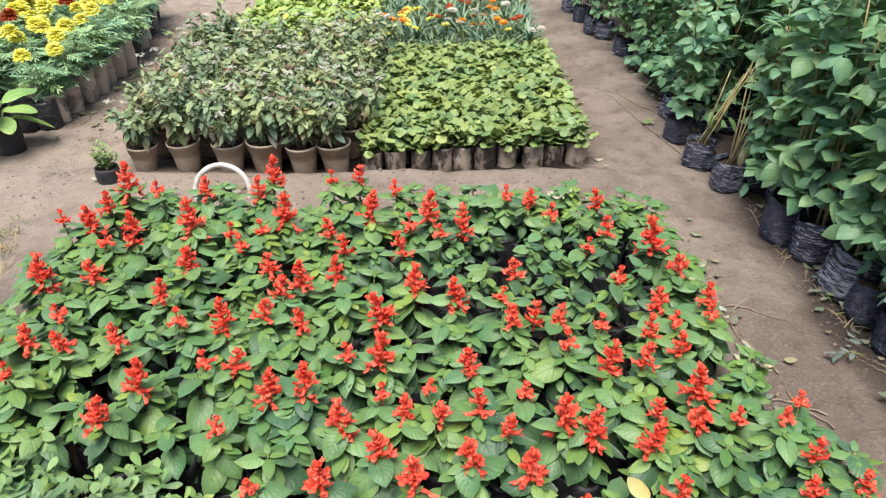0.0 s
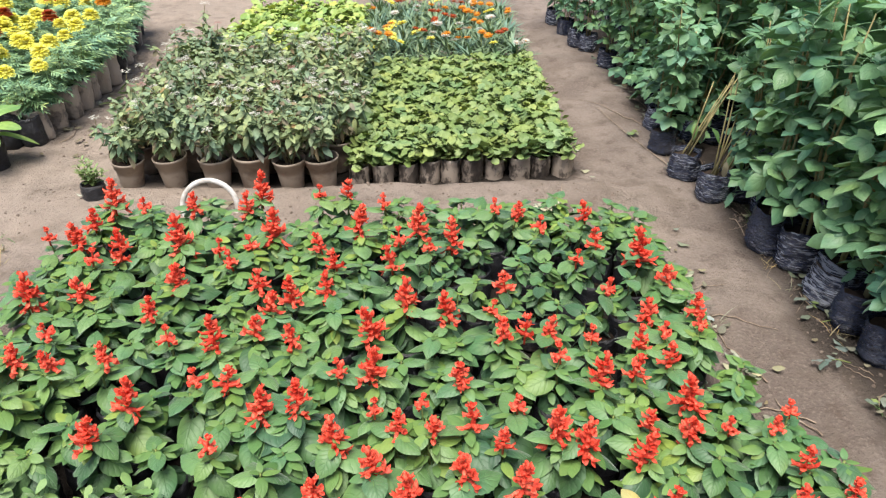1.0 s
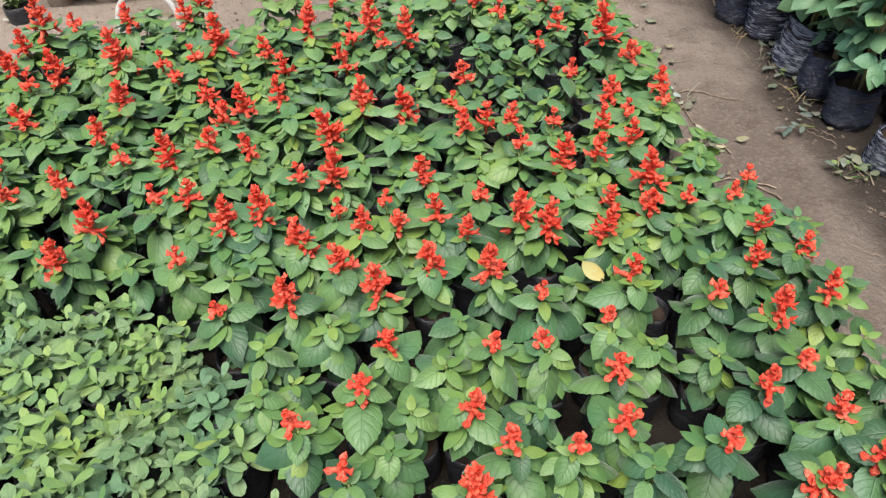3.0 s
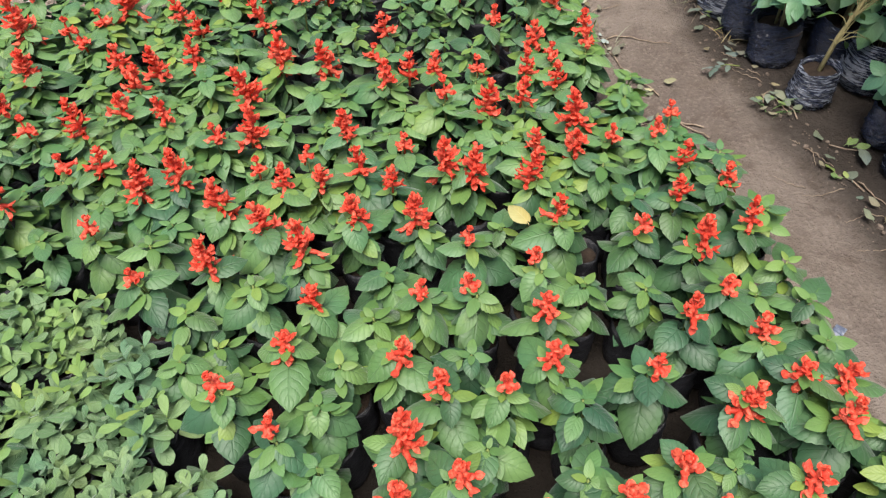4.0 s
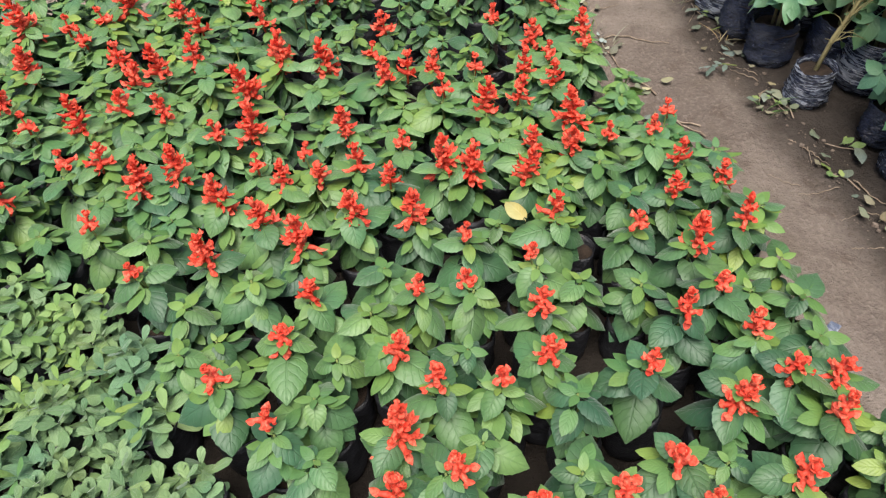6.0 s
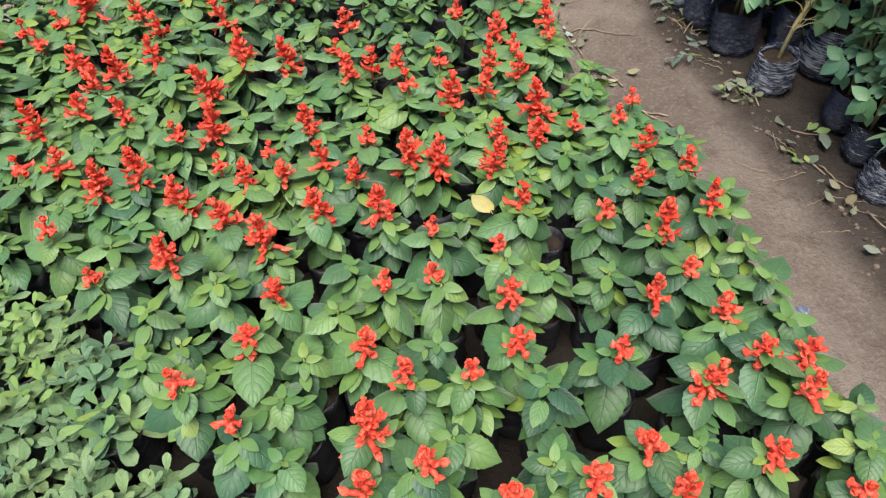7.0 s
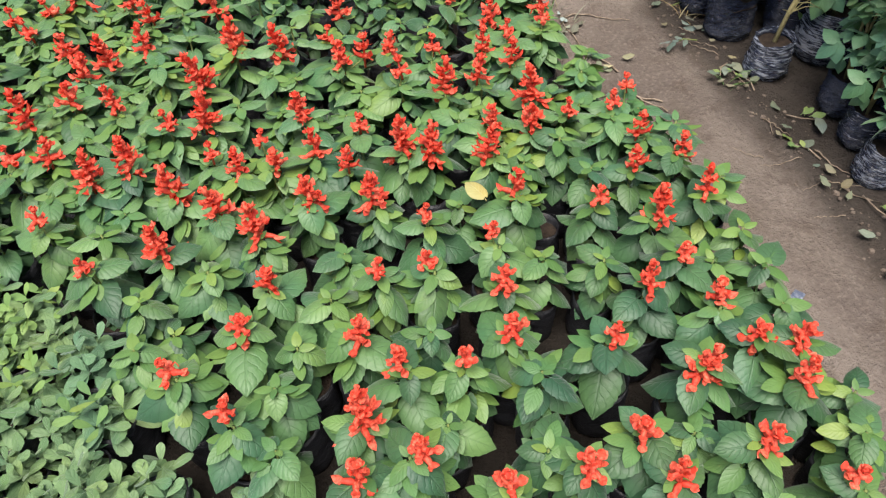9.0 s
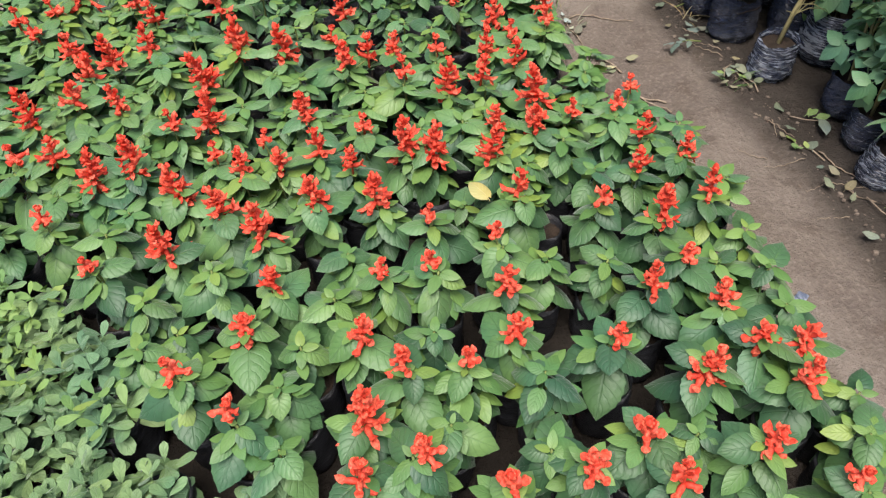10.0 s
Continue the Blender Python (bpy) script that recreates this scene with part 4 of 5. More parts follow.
def feather_shape(length, seed):
    rr = random.Random(seed)
    heap = Heap()
    heap.add(leaf_shape(length, 0.006, 0.5, 0.5, 4, 2, 0.3, 0.0, 0.0))
    for k in range(5):
        t = 0.2 + 0.75 * k / 4
        for s in (-1, 1):
            heap.add(leaf_shape(length * 0.45 * (1.1 - 0.6 * abs(t - 0.5)), 0.011, 0.6, 0.7, 2, 1, 0.15, 0.0, 0.0), at(0, length * t, -0.3 * length * t * t, s * -0.85 + rr.uniform(-0.1, 0.1), -0.2 + rr.uniform(-0.15, 0.15)))
    heap.add(leaf_shape(length * 0.35, 0.008, 0.6, 0.7, 2, 2, 0.2, 0.3, 0.0), at(0, length * 0.96, -0.28 * length, 0, -0.4))
    return heap.shape()


FEATHERS = [feather_shape(0.09 + 0.01 * s, s) for s in range(3)]
POMPONS = {}


def marigold(seed, petal, kind, blooms):
    rr = random.Random(seed)
    ob = thing("marigold_plant", "bushy marigold plant with " + kind + " in a plastic bag", "plant", "marigolds beside the far path")
    part("grow_bag", (BLACK_TALL if seed == 806 else TALL_BAGS)[seed % 3], ob, label="tall dusty plastic bag")
    part("soil", solo("soil", mound_shape(0.052, 0.155, seed, 14), SOIL), ob)
    heap, stems = Heap(), Heap()
    tips = []
    for c in range(7):
        az, r = c * 0.9 + rr.uniform(-0.2, 0.2), rr.uniform(0.02, 0.055) if c else 0
        tip = Vector((r * math.cos(az), r * math.sin(az), rr.uniform(0.26, 0.34)))
        root = Vector((0.2 * r * math.cos(az), 0.2 * r * math.sin(az), 0.15))
        tips.append(tip)
        stems.add(tube_shape([root, tip], [0.003, 0.002], 5, False))
        for k in range(8):
            t = 0.4 + 0.6 * k / 7
            p = root.lerp(tip, t)
            heap.add(rr.choice(FEATHERS), at(p.x, p.y, p.z, k * 2.4 + c, -0.15 + 0.55 * t + rr.uniform(-0.3, 0.3), rr.uniform(-0.4, 0.4), rr.uniform(0.75, 1.1)))
    part("stem", stems.mesh("stem", STEM), ob)
    part("foliage", heap.mesh("foliage", FEATHER_LEAF), ob)
    for k in range(blooms):
        tip = tips[(k * 3 + seed) % 7]
        if petal not in POMPONS:
            POMPONS[petal] = [solo("flower", pompon_shape(0.046 + 0.004 * s, s), petal) for s in range(2)]
        part("flower", POMPONS[petal][k % 2], ob, at(tip.x, tip.y, tip.z + rr.uniform(0.09, 0.13), rr.uniform(0, 6), rr.uniform(-0.2, 0.2)))
    return ob


TALL_BAGS = [bag_mesh(0.058, 0.155, SLEEVE, 60 + s, 18, 0.003, 0.06) for s in range(3)]
BLACK_TALL = [bag_mesh(0.056, 0.17, BLACK_BAG, 70 + s, 18, 0.003, 0.06) for s in range(3)]


def build_marigolds():
    rr = random.Random(12)
    protos = [marigold(800, YELLOW, "yellow flowers", 2), marigold(801, YELLOW, "yellow flowers", 1), marigold(802, YELLOW, "yellow flowers", 3), marigold(803, ORANGE, "orange flowers", 1), marigold(804, RUST, "rust-red flowers", 1), marigold(805, None, "no open flowers", 0), marigold(806, None, "no open flowers", 0)]
    places = []
    for j in range(15):
        for i in range(8):
            y = 3.46 + 0.145 * j + rr.uniform(-0.02, 0.02)
            x = -1.80 - 0.15 * i - 0.06 * max(0, j - 6) * 0.5 + rr.uniform(-0.02, 0.02)
            if i + j < 2 and i > 0:
                continue
            pick = rr.choice((0, 1, 2, 1, 0, 1, 3, 4, 5, 6))
            if j > 9:
                pick = rr.choice((5, 6, 5, 6, 0, 3, 1))
            places.append((pick, upright(x, y, rr, rr.uniform(0.9, 1.1), 5 if i else 8)))
    spread(protos, places)


build_marigolds()


# ---- saplings along the path ----
def trifoliate_shape(seed, nu=5, nv=4, stalk=0.012):
    """Three broad leaflets on one stalk."""
    rr = random.Random(seed)
    heap = Heap()
    heap.add(tube_shape([(0, 0, 0), (0, 0.03, 0.01), (0, 0.065, 0.012)], [0.0016, 0.0014, 0.0012], 4, False))
    for az, s in ((0.0, 1.0), (1.15, 0.85), (-1.15, 0.85)):
        heap.add(leaf_shape(0.08 * s, 0.058 * s, 0.4, 0.72, nu, nv, 0.18 + 0.14 * rr.random(), 0.15, 0.04, 0.012, stalk, rr.randrange(99), 0.0, 0.4), at(0, 0.063, 0.011, az + rr.uniform(-0.2, 0.2), -0.15 + rr.uniform(-0.3, 0.2), rr.uniform(-0.3, 0.3)))
    return heap.shape()


TRI_SHAPES = [trifoliate_shape(s) for s in range(6)]
FAR_SHAPES = [trifoliate_shape(s, 4, 2, 0.0) for s in range(6)]
TRI_LEAVES = [solo("leaf", s, TREE_LEAF) for s in TRI_SHAPES]


def sapling(seed, single, low=0.16):
    rr = random.Random(seed)
    ob = thing("sapling", "tall leafy sapling with three-part leaves in a wrinkled black bag", "plant", "saplings along the path")
    part("grow_bag", TREE_BAGS[seed % 6], ob, label="wrinkled black plastic bag")
    part("soil", TREE_SOIL, ob)
    leaves, stems = Heap(), Heap()
    for c in range(3 if low else 5):
        az = rr.uniform(0, 6.28)
        r = rr.uniform(0.03, 0.12) if low else rr.uniform(0.08, 0.24)
        top = rr.uniform(0.72, 1.0)
        pts = [Vector((0.02 * math.cos(az), 0.02 * math.sin(az), 0.12))]
        for k in range(1, 6):
            t = k / 5
            pts.append(Vector((r * t * math.cos(az) + rr.uniform(-0.012, 0.012), r * t * math.sin(az) + rr.uniform(-0.012, 0.012), 0.12 + (top - 0.12) * t)))
        cane = tube_shape(pts, [0.006, 0.0055, 0.005, 0.0045, 0.0035, 0.002], 6)
        if single:
            part("stem", solo("stem", cane, CANE), ob)
        else:
            stems.add(cane)
        n = 24
        for k in range(n):
            t = low + (1 - low) * (k / (n - 1)) ** 0.9
            i = min(4, int(t * 5))
            p = pts[i].lerp(pts[i + 1], t * 5 - i)
            m = at(p.x, p.y, p.z, k * 2.4 + az, rr.uniform(-0.55, 0.7), rr.uniform(-0.7, 0.7), rr.uniform(0.6, 1.15))
            if single:
                part("leaf", rr.choice(TRI_LEAVES), ob, m)
            else:
                leaves.add(rr.choice(FAR_SHAPES), m)
    if not low:
        for k in range(34):
            a, q = rr.uniform(0, 6.28), rr.uniform(0.07, 0.15)
            leaves.add(rr.choice(FAR_SHAPES), at(q * math.cos(a), q * math.sin(a), rr.uniform(0.1, 0.36), a - 1.571 + rr.uniform(-0.5, 0.5), rr.uniform(-0.9, 0.1), rr.uniform(-0.5, 0.5), rr.uniform(0.6, 1.0)))
    if leaves.n:
        part("stem", stems.mesh("stem", CANE), ob)
        part("foliage", leaves.mesh("foliage", TREE_LEAF), ob)
    return ob


def build_saplings():
    rr = random.Random(14)
    protos = [sapling(900 + s, True) for s in range(3)] + [sapling(910 + s, False) for s in range(6)] + [sapling(920 + s, False, 0.0) for s in range(3)]
    front = [(1.49, 1.07), (1.54, 1.2), (1.57, 1.33), (1.46, 1.74), (1.45, 1.9), (1.44, 2.04), (1.44, 2.25), (1.38, 2.39), (1.45, 2.8), (1.25, 3.3), (1.3, 3.58), (1.28, 4.68), (1.24, 5.1), (1.18, 5.22), (1.15, 5.5), (1.11, 5.85)]
    places = []
    for k, (x, y) in enumerate(front):
        places.append((k % 3 if 1.4 < y < 3.2 else 3 + rr.randrange(6), upright(x, y, rr, rr.uniform(0.95, 1.05) * (1.06 if 1.95 < y < 2.6 else (0.82 if y > 1.6 else 0.66)), 3)))
    for x, y in ((1.44, 3.44), (1.42, 3.68), (1.4, 3.9), (1.42, 4.12), (1.4, 4.36), (1.5, 2.66)):
        places.append((9 + len(places) % 3, upright(x, y, rr, rr.uniform(0.78, 0.92), 3)))
    for row in range(1, 5):
        for k in range(31):
            x, y = 1.48 + 0.175 * row + rr.uniform(-0.03, 0.03), 0.85 + 0.175 * k + rr.uniform(-0.03, 0.03)
            if row == 1 and y > 3.3:
                x -= 0.08
            places.append((3 + rr.randrange(6), upright(x, y, rr, rr.uniform(0.9, 1.15), 4)))
    spread(protos, places)


def cane_bundle(x, y, seed):
    """Bare yellowing canes leaning out of a bag, with a few withered leaves."""
    rr = random.Random(seed)
    ob = thing("cane_plant", "bundle of bare yellowish leaning canes in a black bag", "plant", "bare cane plants", m=at(x, y, 0, 0, 0, 0, 0.85))
    part("grow_bag", TREE_BAGS[seed % 6], ob, label="wrinkled black plastic bag")
    part("soil", TREE_SOIL, ob)
    for c in range(6):
        tx, ty, tz = rr.uniform(0.05, 0.26), rr.uniform(-0.02, 0.22), rr.uniform(0.42, 0.66)
        bx, by = rr.uniform(-0.03, 0.03), rr.uniform(-0.03, 0.03)
        pts = [(bx, by, 0.12), (bx + tx * 0.45, by + ty * 0.4, 0.12 + (tz - 0.12) * 0.5), (bx + tx, by + ty, tz)]
        part("cane", solo("cane", tube_shape(pts, [0.0045, 0.0038, 0.0025], 6), CANE), ob)
    for k in range(6):
        part("leaf", solo("leaf", leaf_shape(0.08, 0.03, 0.7, 0.9, 6, 2, 0.5, 0.4, 0.0, 0.02, 0.02, k), SHOOT_LEAF if k % 2 else DRY_LEAF), ob, at(rr.uniform(0, 0.12), rr.uniform(-0.04, 0.06), rr.uniform(0.2, 0.36), rr.uniform(0, 6.28), rr.uniform(-1.3, -0.2)))


def fine_twigs(x, y, seed):
    """A woody young plant with a tangle of thin yellowish twigs above its bag."""
    rr = random.Random(seed)
    ob = thing("twiggy_plant", "woody young plant with thin yellowish twigs in a black bag", "plant", m=at(x, y, 0, 0, 0, 0, 0.72))
    part("grow_bag", TREE_BAGS[seed % 6], ob, label="wrinkled black plastic bag")
    part("soil", TREE_SOIL, ob)
    part("stem", solo("stem", tube_shape([(0, 0, 0.11), (0.05, 0.03, 0.26), (0.14, 0.06, 0.44), (0.2, 0.08, 0.62)], [0.009, 0.008, 0.006, 0.004], 8), CANE), ob)
    for k in range(22):
        t = rr.uniform(0.1, 0.75)
        bx, by, bz = 0.16 * t, 0.06 * t, 0.13 + 0.38 * t
        az, q = rr.uniform(0, 6.28), rr.uniform(0.03, 0.09)
        tip = (bx + q * math.cos(az), by + q * math.sin(az), bz + rr.uniform(-0.03, 0.1))
        part("twig", solo("twig", tube_shape([(bx, by, bz), ((bx + tip[0]) / 2, (by + tip[1]) / 2, (bz + tip[2]) / 2 + 0.012), tip], [0.0022, 0.0018, 0.001], 4, False), CANE), ob)
        if k % 2:
            part("leaf", FINE_LEAVES[k % 3], ob, at(*tip, az - 1.571, rr.uniform(-0.9, 0.3), 0, rr.uniform(0.7, 1.2)))


FINE_LEAVES = [solo("leaf", leaf_shape(0.05, 0.022, 0.6, 0.8, 6, 2, 0.4, 0.4, 0.0, 0.02, 0.008, s), SHOOT_LEAF) for s in range(3)]
build_saplings()
cane_bundle(1.31, 2.79, 1)
cane_bundle(1.26, 3.0, 2)
fine_twigs(1.46, 1.53, 3)


# ---- single plants and loose things on the ground ----
def build_ring():
    heap = Heap()
    r, w = 0.106, 0.0105
    n, m = 64, 10
    verts, faces = [], []
    for i in range(n):
        a = 2 * math.pi * i / n
        for k in range(m):
            b = 2 * math.pi * k / m
            q = r + w * math.cos(b)
            verts.append((q * math.cos(a), w * 0.8 * math.sin(b), q * math.sin(a)))
            faces.append((i * m + k, i * m + (k + 1) % m, (i + 1) % n * m + (k + 1) % m, (i + 1) % n * m + k))
    heap.add((np.array(verts), faces, np.zeros((n * m, 2))))
    ob = tagged(new("plastic_ring", heap.mesh("plastic_ring", WHITE)), "white plastic hoop standing on edge in the earth bank", "ring")
    ob.matrix_basis = Matrix.Translation((-0.752, 2.62, 0.054)) @ Euler((radians(-14), 0, radians(3))).to_matrix().to_4x4()


def build_broad_plant():
    rr = random.Random(21)
    ob = thing("broad_leaved_plant", "young plant with broad bright-green leaves in a black bag", "plant", m=at(-1.85, 3.1, 0, 0, 0, 0, 0.95))
    part("grow_bag", bag_mesh(0.062, 0.15, BLACK_BAG, 91), ob, label="crinkled black plastic bag")
    part("soil", solo("soil", mound_shape(0.057, 0.135, 5), SOIL), ob)
    for k in range(11):
        me = solo("leaf", leaf_shape(0.16, 0.1, 0.6, 0.5, 10, 4, 0.35 + 0.14 * (k % 3), 0.3, 0.0, 0.016, 0.03, k), BROAD_LEAF)
        part("leaf", me, ob, at(0, 0, 0.14 + 0.008 * k, k * 2.4 + 0.5, 0.0 + 0.055 * k, rr.uniform(-0.2, 0.2), rr.uniform(0.75, 1.1)))
    for x, y in ((-1.9, 3.36), (-1.8, 3.38)):
        b = thing("grow_bag", "empty slumped black plastic grow bag of soil", "bag", m=upright(x, y, rr))
        part("bag_wall", bag_mesh(0.055, 0.13, BLACK_BAG, 95, 18, 0.005, 0.09), b)
        part("soil", solo("soil", mound_shape(0.05, 0.115, 6), SOIL), b)


def build_small_shrub():
    rr = random.Random(22)
    ob = thing("small_shrub", "small fine-leaved bright green shrub in a black bag", "plant", m=at(-1.262, 2.76, -0.012, 0, 0, 0, 0.92))
    part("grow_bag", bag_mesh(0.05, 0.1, BLACK_BAG, 92), ob, label="crinkled black plastic bag")
    part("soil", SALVIA_SOIL[0], ob)
    heap, stems = Heap(), Heap()
    for c in range(16):
        az, r = c * 2.4, rr.uniform(0.01, 0.07)
        tip = Vector((r * math.cos(az), r * math.sin(az), rr.uniform(0.16, 0.22)))
        stems.add(tube_shape([(0, 0, 0.09), tip], [0.0018, 0.001], 4, False))
        for k in range(12):
            p = Vector((0, 0, 0.09)).lerp(tip, 0.3 + 0.7 * k / 11)
            heap.add(leaf_shape(0.026, 0.011, 0.7, 0.7, 3, 2, 0.2, 0.3, 0), at(p.x, p.y, p.z, k * 2.4 + c, rr.uniform(-0.1, 0.9)))
    part("stem", stems.mesh("stem", STEM), ob)
    part("foliage", heap.mesh("foliage", ROUND_LEAF), ob)


def build_litter():
    """Fallen leaves, twigs and roots along the edges of the path."""
    rr = random.Random(23)
    shapes = [leaf_shape(0.06 + 0.006 * s, 0.032 + 0.004 * s, 0.6, 0.8, 6, 4, -0.1 + 0.1 * (s % 3), 0.35 * (1 if s % 2 else -0.5), 0.04, 0.05, 0.015, s) for s in range(5)]
    kinds = [("withered brown fallen leaf lying on the earth", [solo("fallen_leaf", s, DRY_LEAF) for s in shapes]), ("pale green fallen leaf lying on the earth", [solo("fallen_leaf", s, PALE_LEAF) for s in shapes]), ("bleached pale wilted leaf lying on the earth bank", [solo("fallen_leaf", s, BLEACHED_LEAF) for s in shapes])]

    def drop(x, y, kind, size):
        label, meshes = kinds[kind]
        ob = tagged(new("fallen_leaf", rr.choice(meshes)), label, "leaf", "fallen leaves")
        ob.matrix_basis = at(x, y, ground_height(x, y) + 0.012, rr.uniform(0, 6.28), rr.uniform(-0.1, 0.15), rr.uniform(-0.3, 0.3), size)

    for k in range(110):
        y = rr.uniform(0.6, 5.0)
        drop(1.375 + rr.gauss(0, 0.028) - 0.05 * max(0, y - 2.4), y, int(rr.random() < 0.6), rr.uniform(0.2, 0.6))
    for x, y in ((0.97, 2.12), (0.94, 2.3), (1.0, 1.95), (1.02, 1.72), (0.97, 2.05), (0.8, 3.05), (0.86, 2.98), (0.82, 3.3), (-1.3, 2.75)):
        drop(x, y, 2, rr.uniform(0.35, 0.6))
    for k in range(44):
        y = rr.uniform(0.9, 2.5)
        drop(1.0 + rr.gauss(0, 0.04), y, rr.choice((0, 0, 1, 2)), rr.uniform(0.2, 0.6))
    for k in range(12):
        drop(1.03 + rr.gauss(0, 0.03), 1.69 + rr.gauss(0, 0.05), rr.choice((1, 2)), rr.uniform(0.25, 0.5))
    for k in range(14):
        drop(0.575 + rr.gauss(0, 0.045), 2.6 + rr.gauss(0, 0.022), 2, rr.uniform(0.4, 0.65))
    for k in range(9):
        drop(-0.76 + rr.gauss(0, 0.06), 2.66 + rr.gauss(0, 0.03), int(rr.random() < 0.5), rr.uniform(0.5, 0.9))
    for k in range(40):
        y = rr.uniform(3.2, 5.5)
        drop(-1.68 + rr.gauss(0, 0.06), y, 0, rr.uniform(0.3, 0.7))

    def twig(x, y, az, length, r=0.0022, curl=0.28):
        pts, radii = [], []
        a = az
        for k in range(9):
            pts.append((x, y, ground_height(x, y) + r * 1.5 + 0.004 * (k % 2)))
            radii.append(r * (1 - 0.07 * k))
            a += rr.uniform(-curl, curl)
            x, y = x + length / 8 * math.cos(a), y + length / 8 * math.sin(a)
        tagged(new("twig", solo("twig", tube_shape(pts, radii, 5), TWIG)), "dry brown twig lying on the trodden earth", "twig", "twigs on the path")

    for x, y, az, ln in ((1.06, 1.62, 1.9, 0.36), (1.02, 1.95, 0.1, 0.2), (1.12, 1.42, 1.8, 0.16), (1.13, 1.47, 2.3, 0.2), (1.02, 1.2, 1.6, 0.2), (1.32, 2.6, -1.3, 0.3), (1.42, 1.2, -1.3, 0.12), (1.4, 1.06, -1.1, 0.14), (1.28, 3.0, 1.9, 0.4), (0.55, 2.62, 0.2, 0.24), (0.62, 2.62, -0.5, 0.2), (-1.7, 3.4, 1.4, 0.4), (1.22, 3.6, 1.8, 0.5), (0.9, 2.06, 0.2, 0.24)):
        twig(x, y, az, ln, 0.0026)
    twig(1.24, 3.05, 1.75, 0.9, 0.003, 0.12)
    for k in range(45):
        twig(1.37 + rr.gauss(0, 0.03), rr.uniform(0.8, 4.0), rr.uniform(0, 6.28), rr.uniform(0.03, 0.12), 0.0013, 0.2)
    tagged(new("yellow_leaf", solo("yellow_leaf", leaf_shape(0.07, 0.056, 0.55, 0.8, 8, 4, 0.2, 0.2, 0.1, 0.02, 0.012, 4), YELLOW_LEAF)), "yellowed fallen leaf resting on the salvia foliage", "leaf").matrix_basis = at(0.505, 1.0, 0.258, 0.5, 0.3, 0.1, 0.72)


def build_clods():
    """Crumbs of earth and small stones along the edges of the paths and on the bank."""
    rr = random.Random(31)
    heap = Heap()
    for k in range(2600):
        q = rr.random()
        if q < 0.45:
            x, y = 1.37 + rr.gauss(0, 0.04), rr.uniform(0.5, 5.5)
        elif q < 0.65:
            x, y = rr.uniform(-1.2, 0.95), 2.62 + rr.gauss(0, 0.1)
        elif q < 0.85:
            x, y = -1.62 + rr.gauss(0, 0.12), rr.uniform(2.6, 5.6)
        else:
            x, y = rr.uniform(-1.7, 1.3), rr.uniform(2.45, 2.9)
        s = 0.002 + 0.007 * rr.random() ** 4
        ring = [(s * rr.uniform(0.7, 1.2) * math.cos(a), s * rr.uniform(0.7, 1.2) * math.sin(a)) for a in (0, 1.26, 2.51, 3.77, 5.03)]
        verts = [(px, py, -0.3 * s) for px, py in ring] + [(px * 0.75, py * 0.75, s * rr.uniform(0.3, 0.6)) for px, py in ring] + [(0, 0, s * 0.7)]
        faces = [(i, (i + 1) % 5, 5 + (i + 1) % 5, 5 + i) for i in range(5)] + [(5 + i, 5 + (i + 1) % 5, 10) for i in range(5)]
        heap.add((np.array(verts), faces, np.zeros((11, 2))), at(x, y, ground_height(x, y), rr.uniform(0, 6)))
    tagged(new("earth_clods", heap.mesh("earth_clods", CLOD, False)), "loose crumbs of brown earth and small stones", "earth", kind="stuff")


def build_seedlings():
    """Pulled-up seedlings wilting on the ground."""
    rr = random.Random(41)
    leaf = [solo("leaf", leaf_shape(0.045 + 0.008 * s, 0.028 + 0.004 * s, 0.6, 0.75, 6, 4, 0.1 * s, 0.35, 0.05, 0.05, 0.012, s), PALE_LEAF if s % 2 else ROUND_LEAF) for s in range(4)]
    for x, y in ((1.36, 1.56), (1.38, 1.44), (1.42, 1.34), (1.34, 1.7), (1.35, 1.9), (1.36, 2.07), (1.33, 2.32), (1.41, 1.16), (1.43, 1.02), (0.61, 2.58), (0.66, 2.57), (1.28, 3.08), (1.2, 3.5), (1.02, 1.38), (1.0, 1.55)):
        ob = thing("wilted_seedling", "pulled-up wilted pale green seedling lying on the earth", "seedling", "wilted seedlings", at(x, y, ground_height(x, y) + 0.004, rr.uniform(0, 6.28)))
        ln = rr.uniform(0.06, 0.11)
        part("stem", solo("stem", tube_shape([(0, 0, 0.003), (0.01, ln * 0.5, 0.008), (0, ln, 0.006)], [0.002, 0.0018, 0.0012], 5), TWIG if rr.random() < 0.5 else STEM), ob)
        for k in range(5):
            part("leaf", leaf[rr.randrange(4)], ob, at(0, ln * (0.45 + 0.14 * k), 0.012, rr.uniform(-1.6, 1.6), rr.uniform(-0.05, 0.35), rr.uniform(-0.5, 0.5), rr.uniform(0.35, 0.75)))


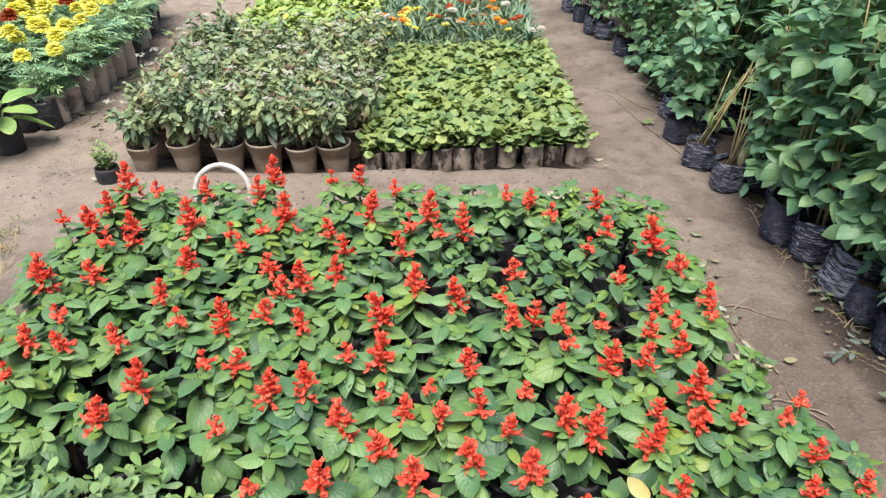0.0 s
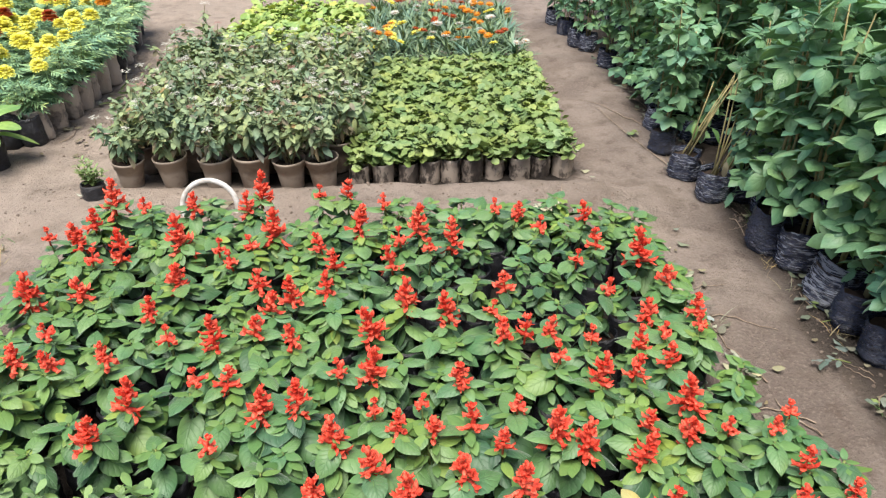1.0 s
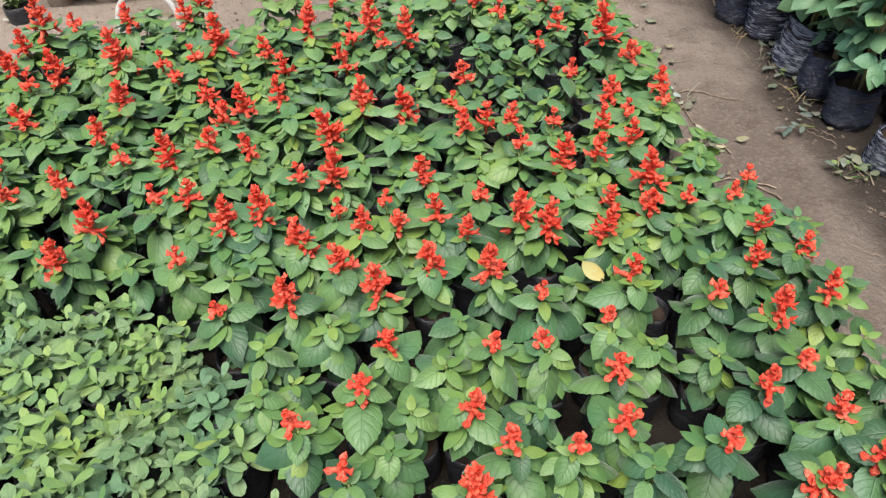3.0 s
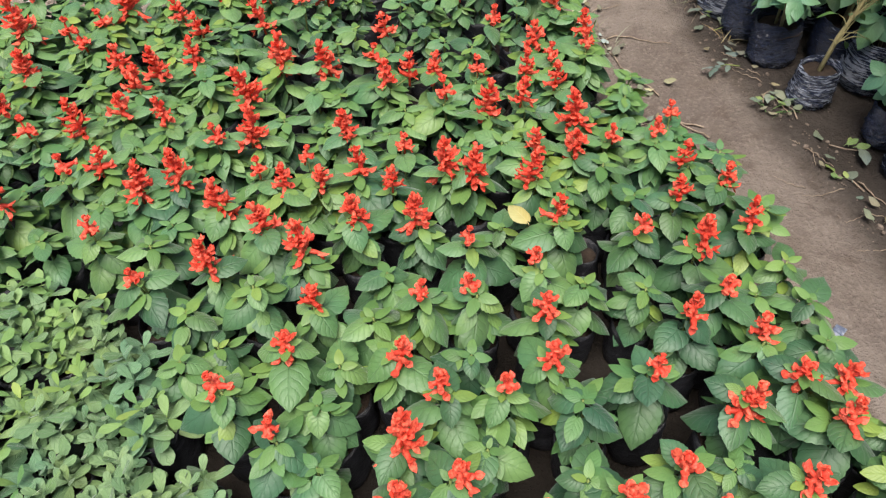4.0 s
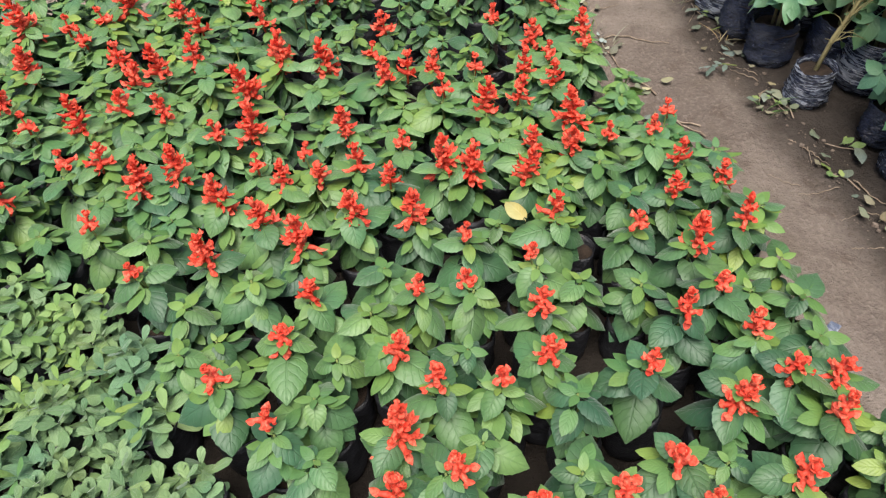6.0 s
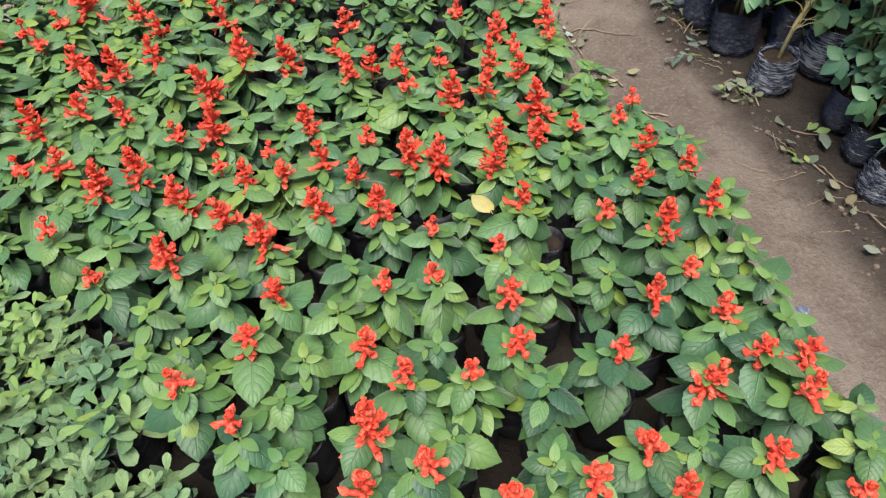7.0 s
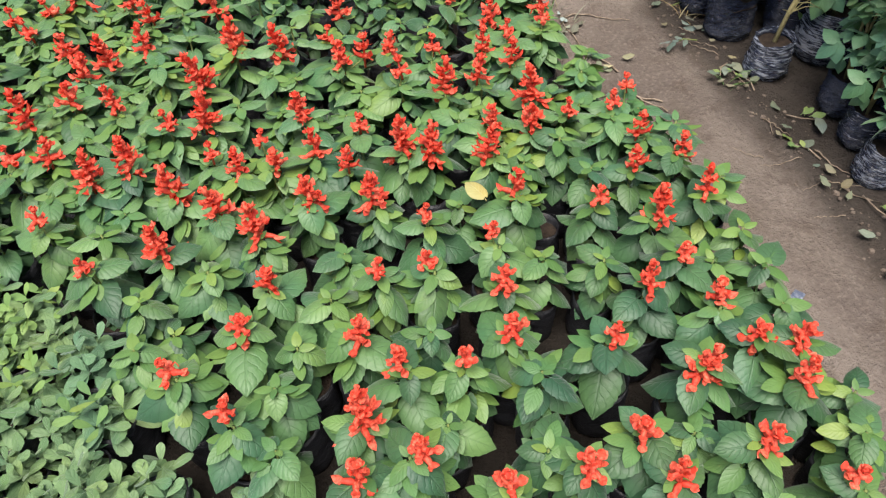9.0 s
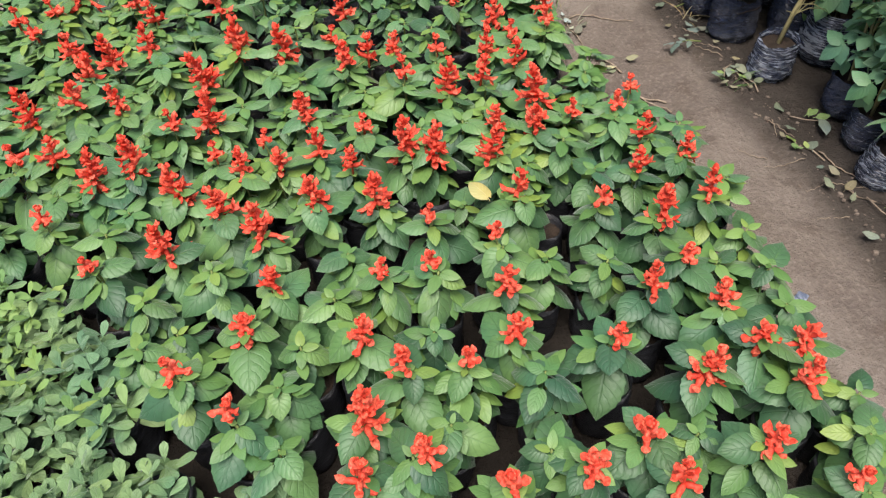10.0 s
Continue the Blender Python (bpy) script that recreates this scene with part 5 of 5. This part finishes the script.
def build_grass():
    """Short dry and green grass on the rough ground beside the bed and along the bank."""
    rr = random.Random(47)
    blades, tufts = Heap(), Heap()
    shapes = [leaf_shape(0.04 + 0.009 * s, 0.0035, 0.3, 0.8, 4, 1, 0.3 + 0.2 * (s % 3), 0.2, 0.0) for s in range(5)]
    spots = [(-1.5 + rr.gauss(0, 0.06), 2.24 + rr.gauss(0, 0.09)) for _ in range(40)] + [(rr.uniform(0.0, 0.6), 2.47 + rr.gauss(0, 0.02)) for _ in range(14)] + [(0.98 + rr.gauss(0, 0.04), 2.02 + rr.gauss(0, 0.05)) for _ in range(6)] + [(1.38 + rr.gauss(0, 0.02), rr.uniform(1.3, 3.6)) for _ in range(9)]
    for x, y in spots:
        heap = tufts if rr.random() < 0.35 else blades
        for k in range(rr.randrange(7, 16)):
            px, py = x + rr.gauss(0, 0.014), y + rr.gauss(0, 0.014)
            heap.add(rr.choice(shapes), at(px, py, ground_height(px, py) - 0.002, rr.uniform(0, 6.28), rr.uniform(0.1, 1.35), 0, rr.uniform(0.5, 1.2)))
    tagged(new("dry_grass", blades.mesh("dry_grass", STRAW)), "thin tufts of dry straw-coloured grass on the earth", "grass", kind="stuff")
    tagged(new("green_grass", tufts.mesh("green_grass", SHOOT_LEAF)), "thin tufts of short green grass on the earth", "grass", kind="stuff")


def build_scraps():
    """Dropped petals in the lane and a scrap of blue plastic at the edge of the bed."""
    rr = random.Random(53)
    petal = [solo("fallen_petal", leaf_shape(0.024 + 0.004 * s, 0.009, 0.6, 0.6, 5, 2, 0.2 * s, 0.5, 0.0, 0.03), RED) for s in range(2)]
    for x, y in ((0.6, 1.0), (0.585, 0.74), (0.55, 0.64), (0.33, 0.845), (1.0, 1.3), (1.03, 1.02), (0.95, 2.2)):
        tagged(new("fallen_petal", petal[rr.randrange(2)]), "dropped scarlet petal lying on the earth", "petal", "dropped petals").matrix_basis = at(x, y, ground_height(x, y) + 0.006, rr.uniform(0, 6.28), 0.05)
    verts = [(0.03 * (i / 6 - 0.5) + 0.002 * rr.random(), 0.022 * (j / 4 - 0.5), 0.006 * abs(noise.noise((i * 0.7, j * 0.9, 3.0))) + 0.004 * (i % 2)) for i in range(7) for j in range(5)]
    scrap = tagged(new("plastic_scrap", mesh_of("plastic_scrap", verts, grid_faces(6, 4), SCRAP, smooth=False)), "crumpled scrap of faded blue plastic on the earth", "scrap")
    scrap.modifiers.new("thickness", "SOLIDIFY").thickness = 0.0008
    scrap.matrix_basis = at(1.115, 0.785, ground_height(1.115, 0.785) + 0.004, 0.6)


build_scraps()
build_seedlings()
build_grass()
build_clods()
build_ring()
build_broad_plant()
build_small_shrub()
build_litter()
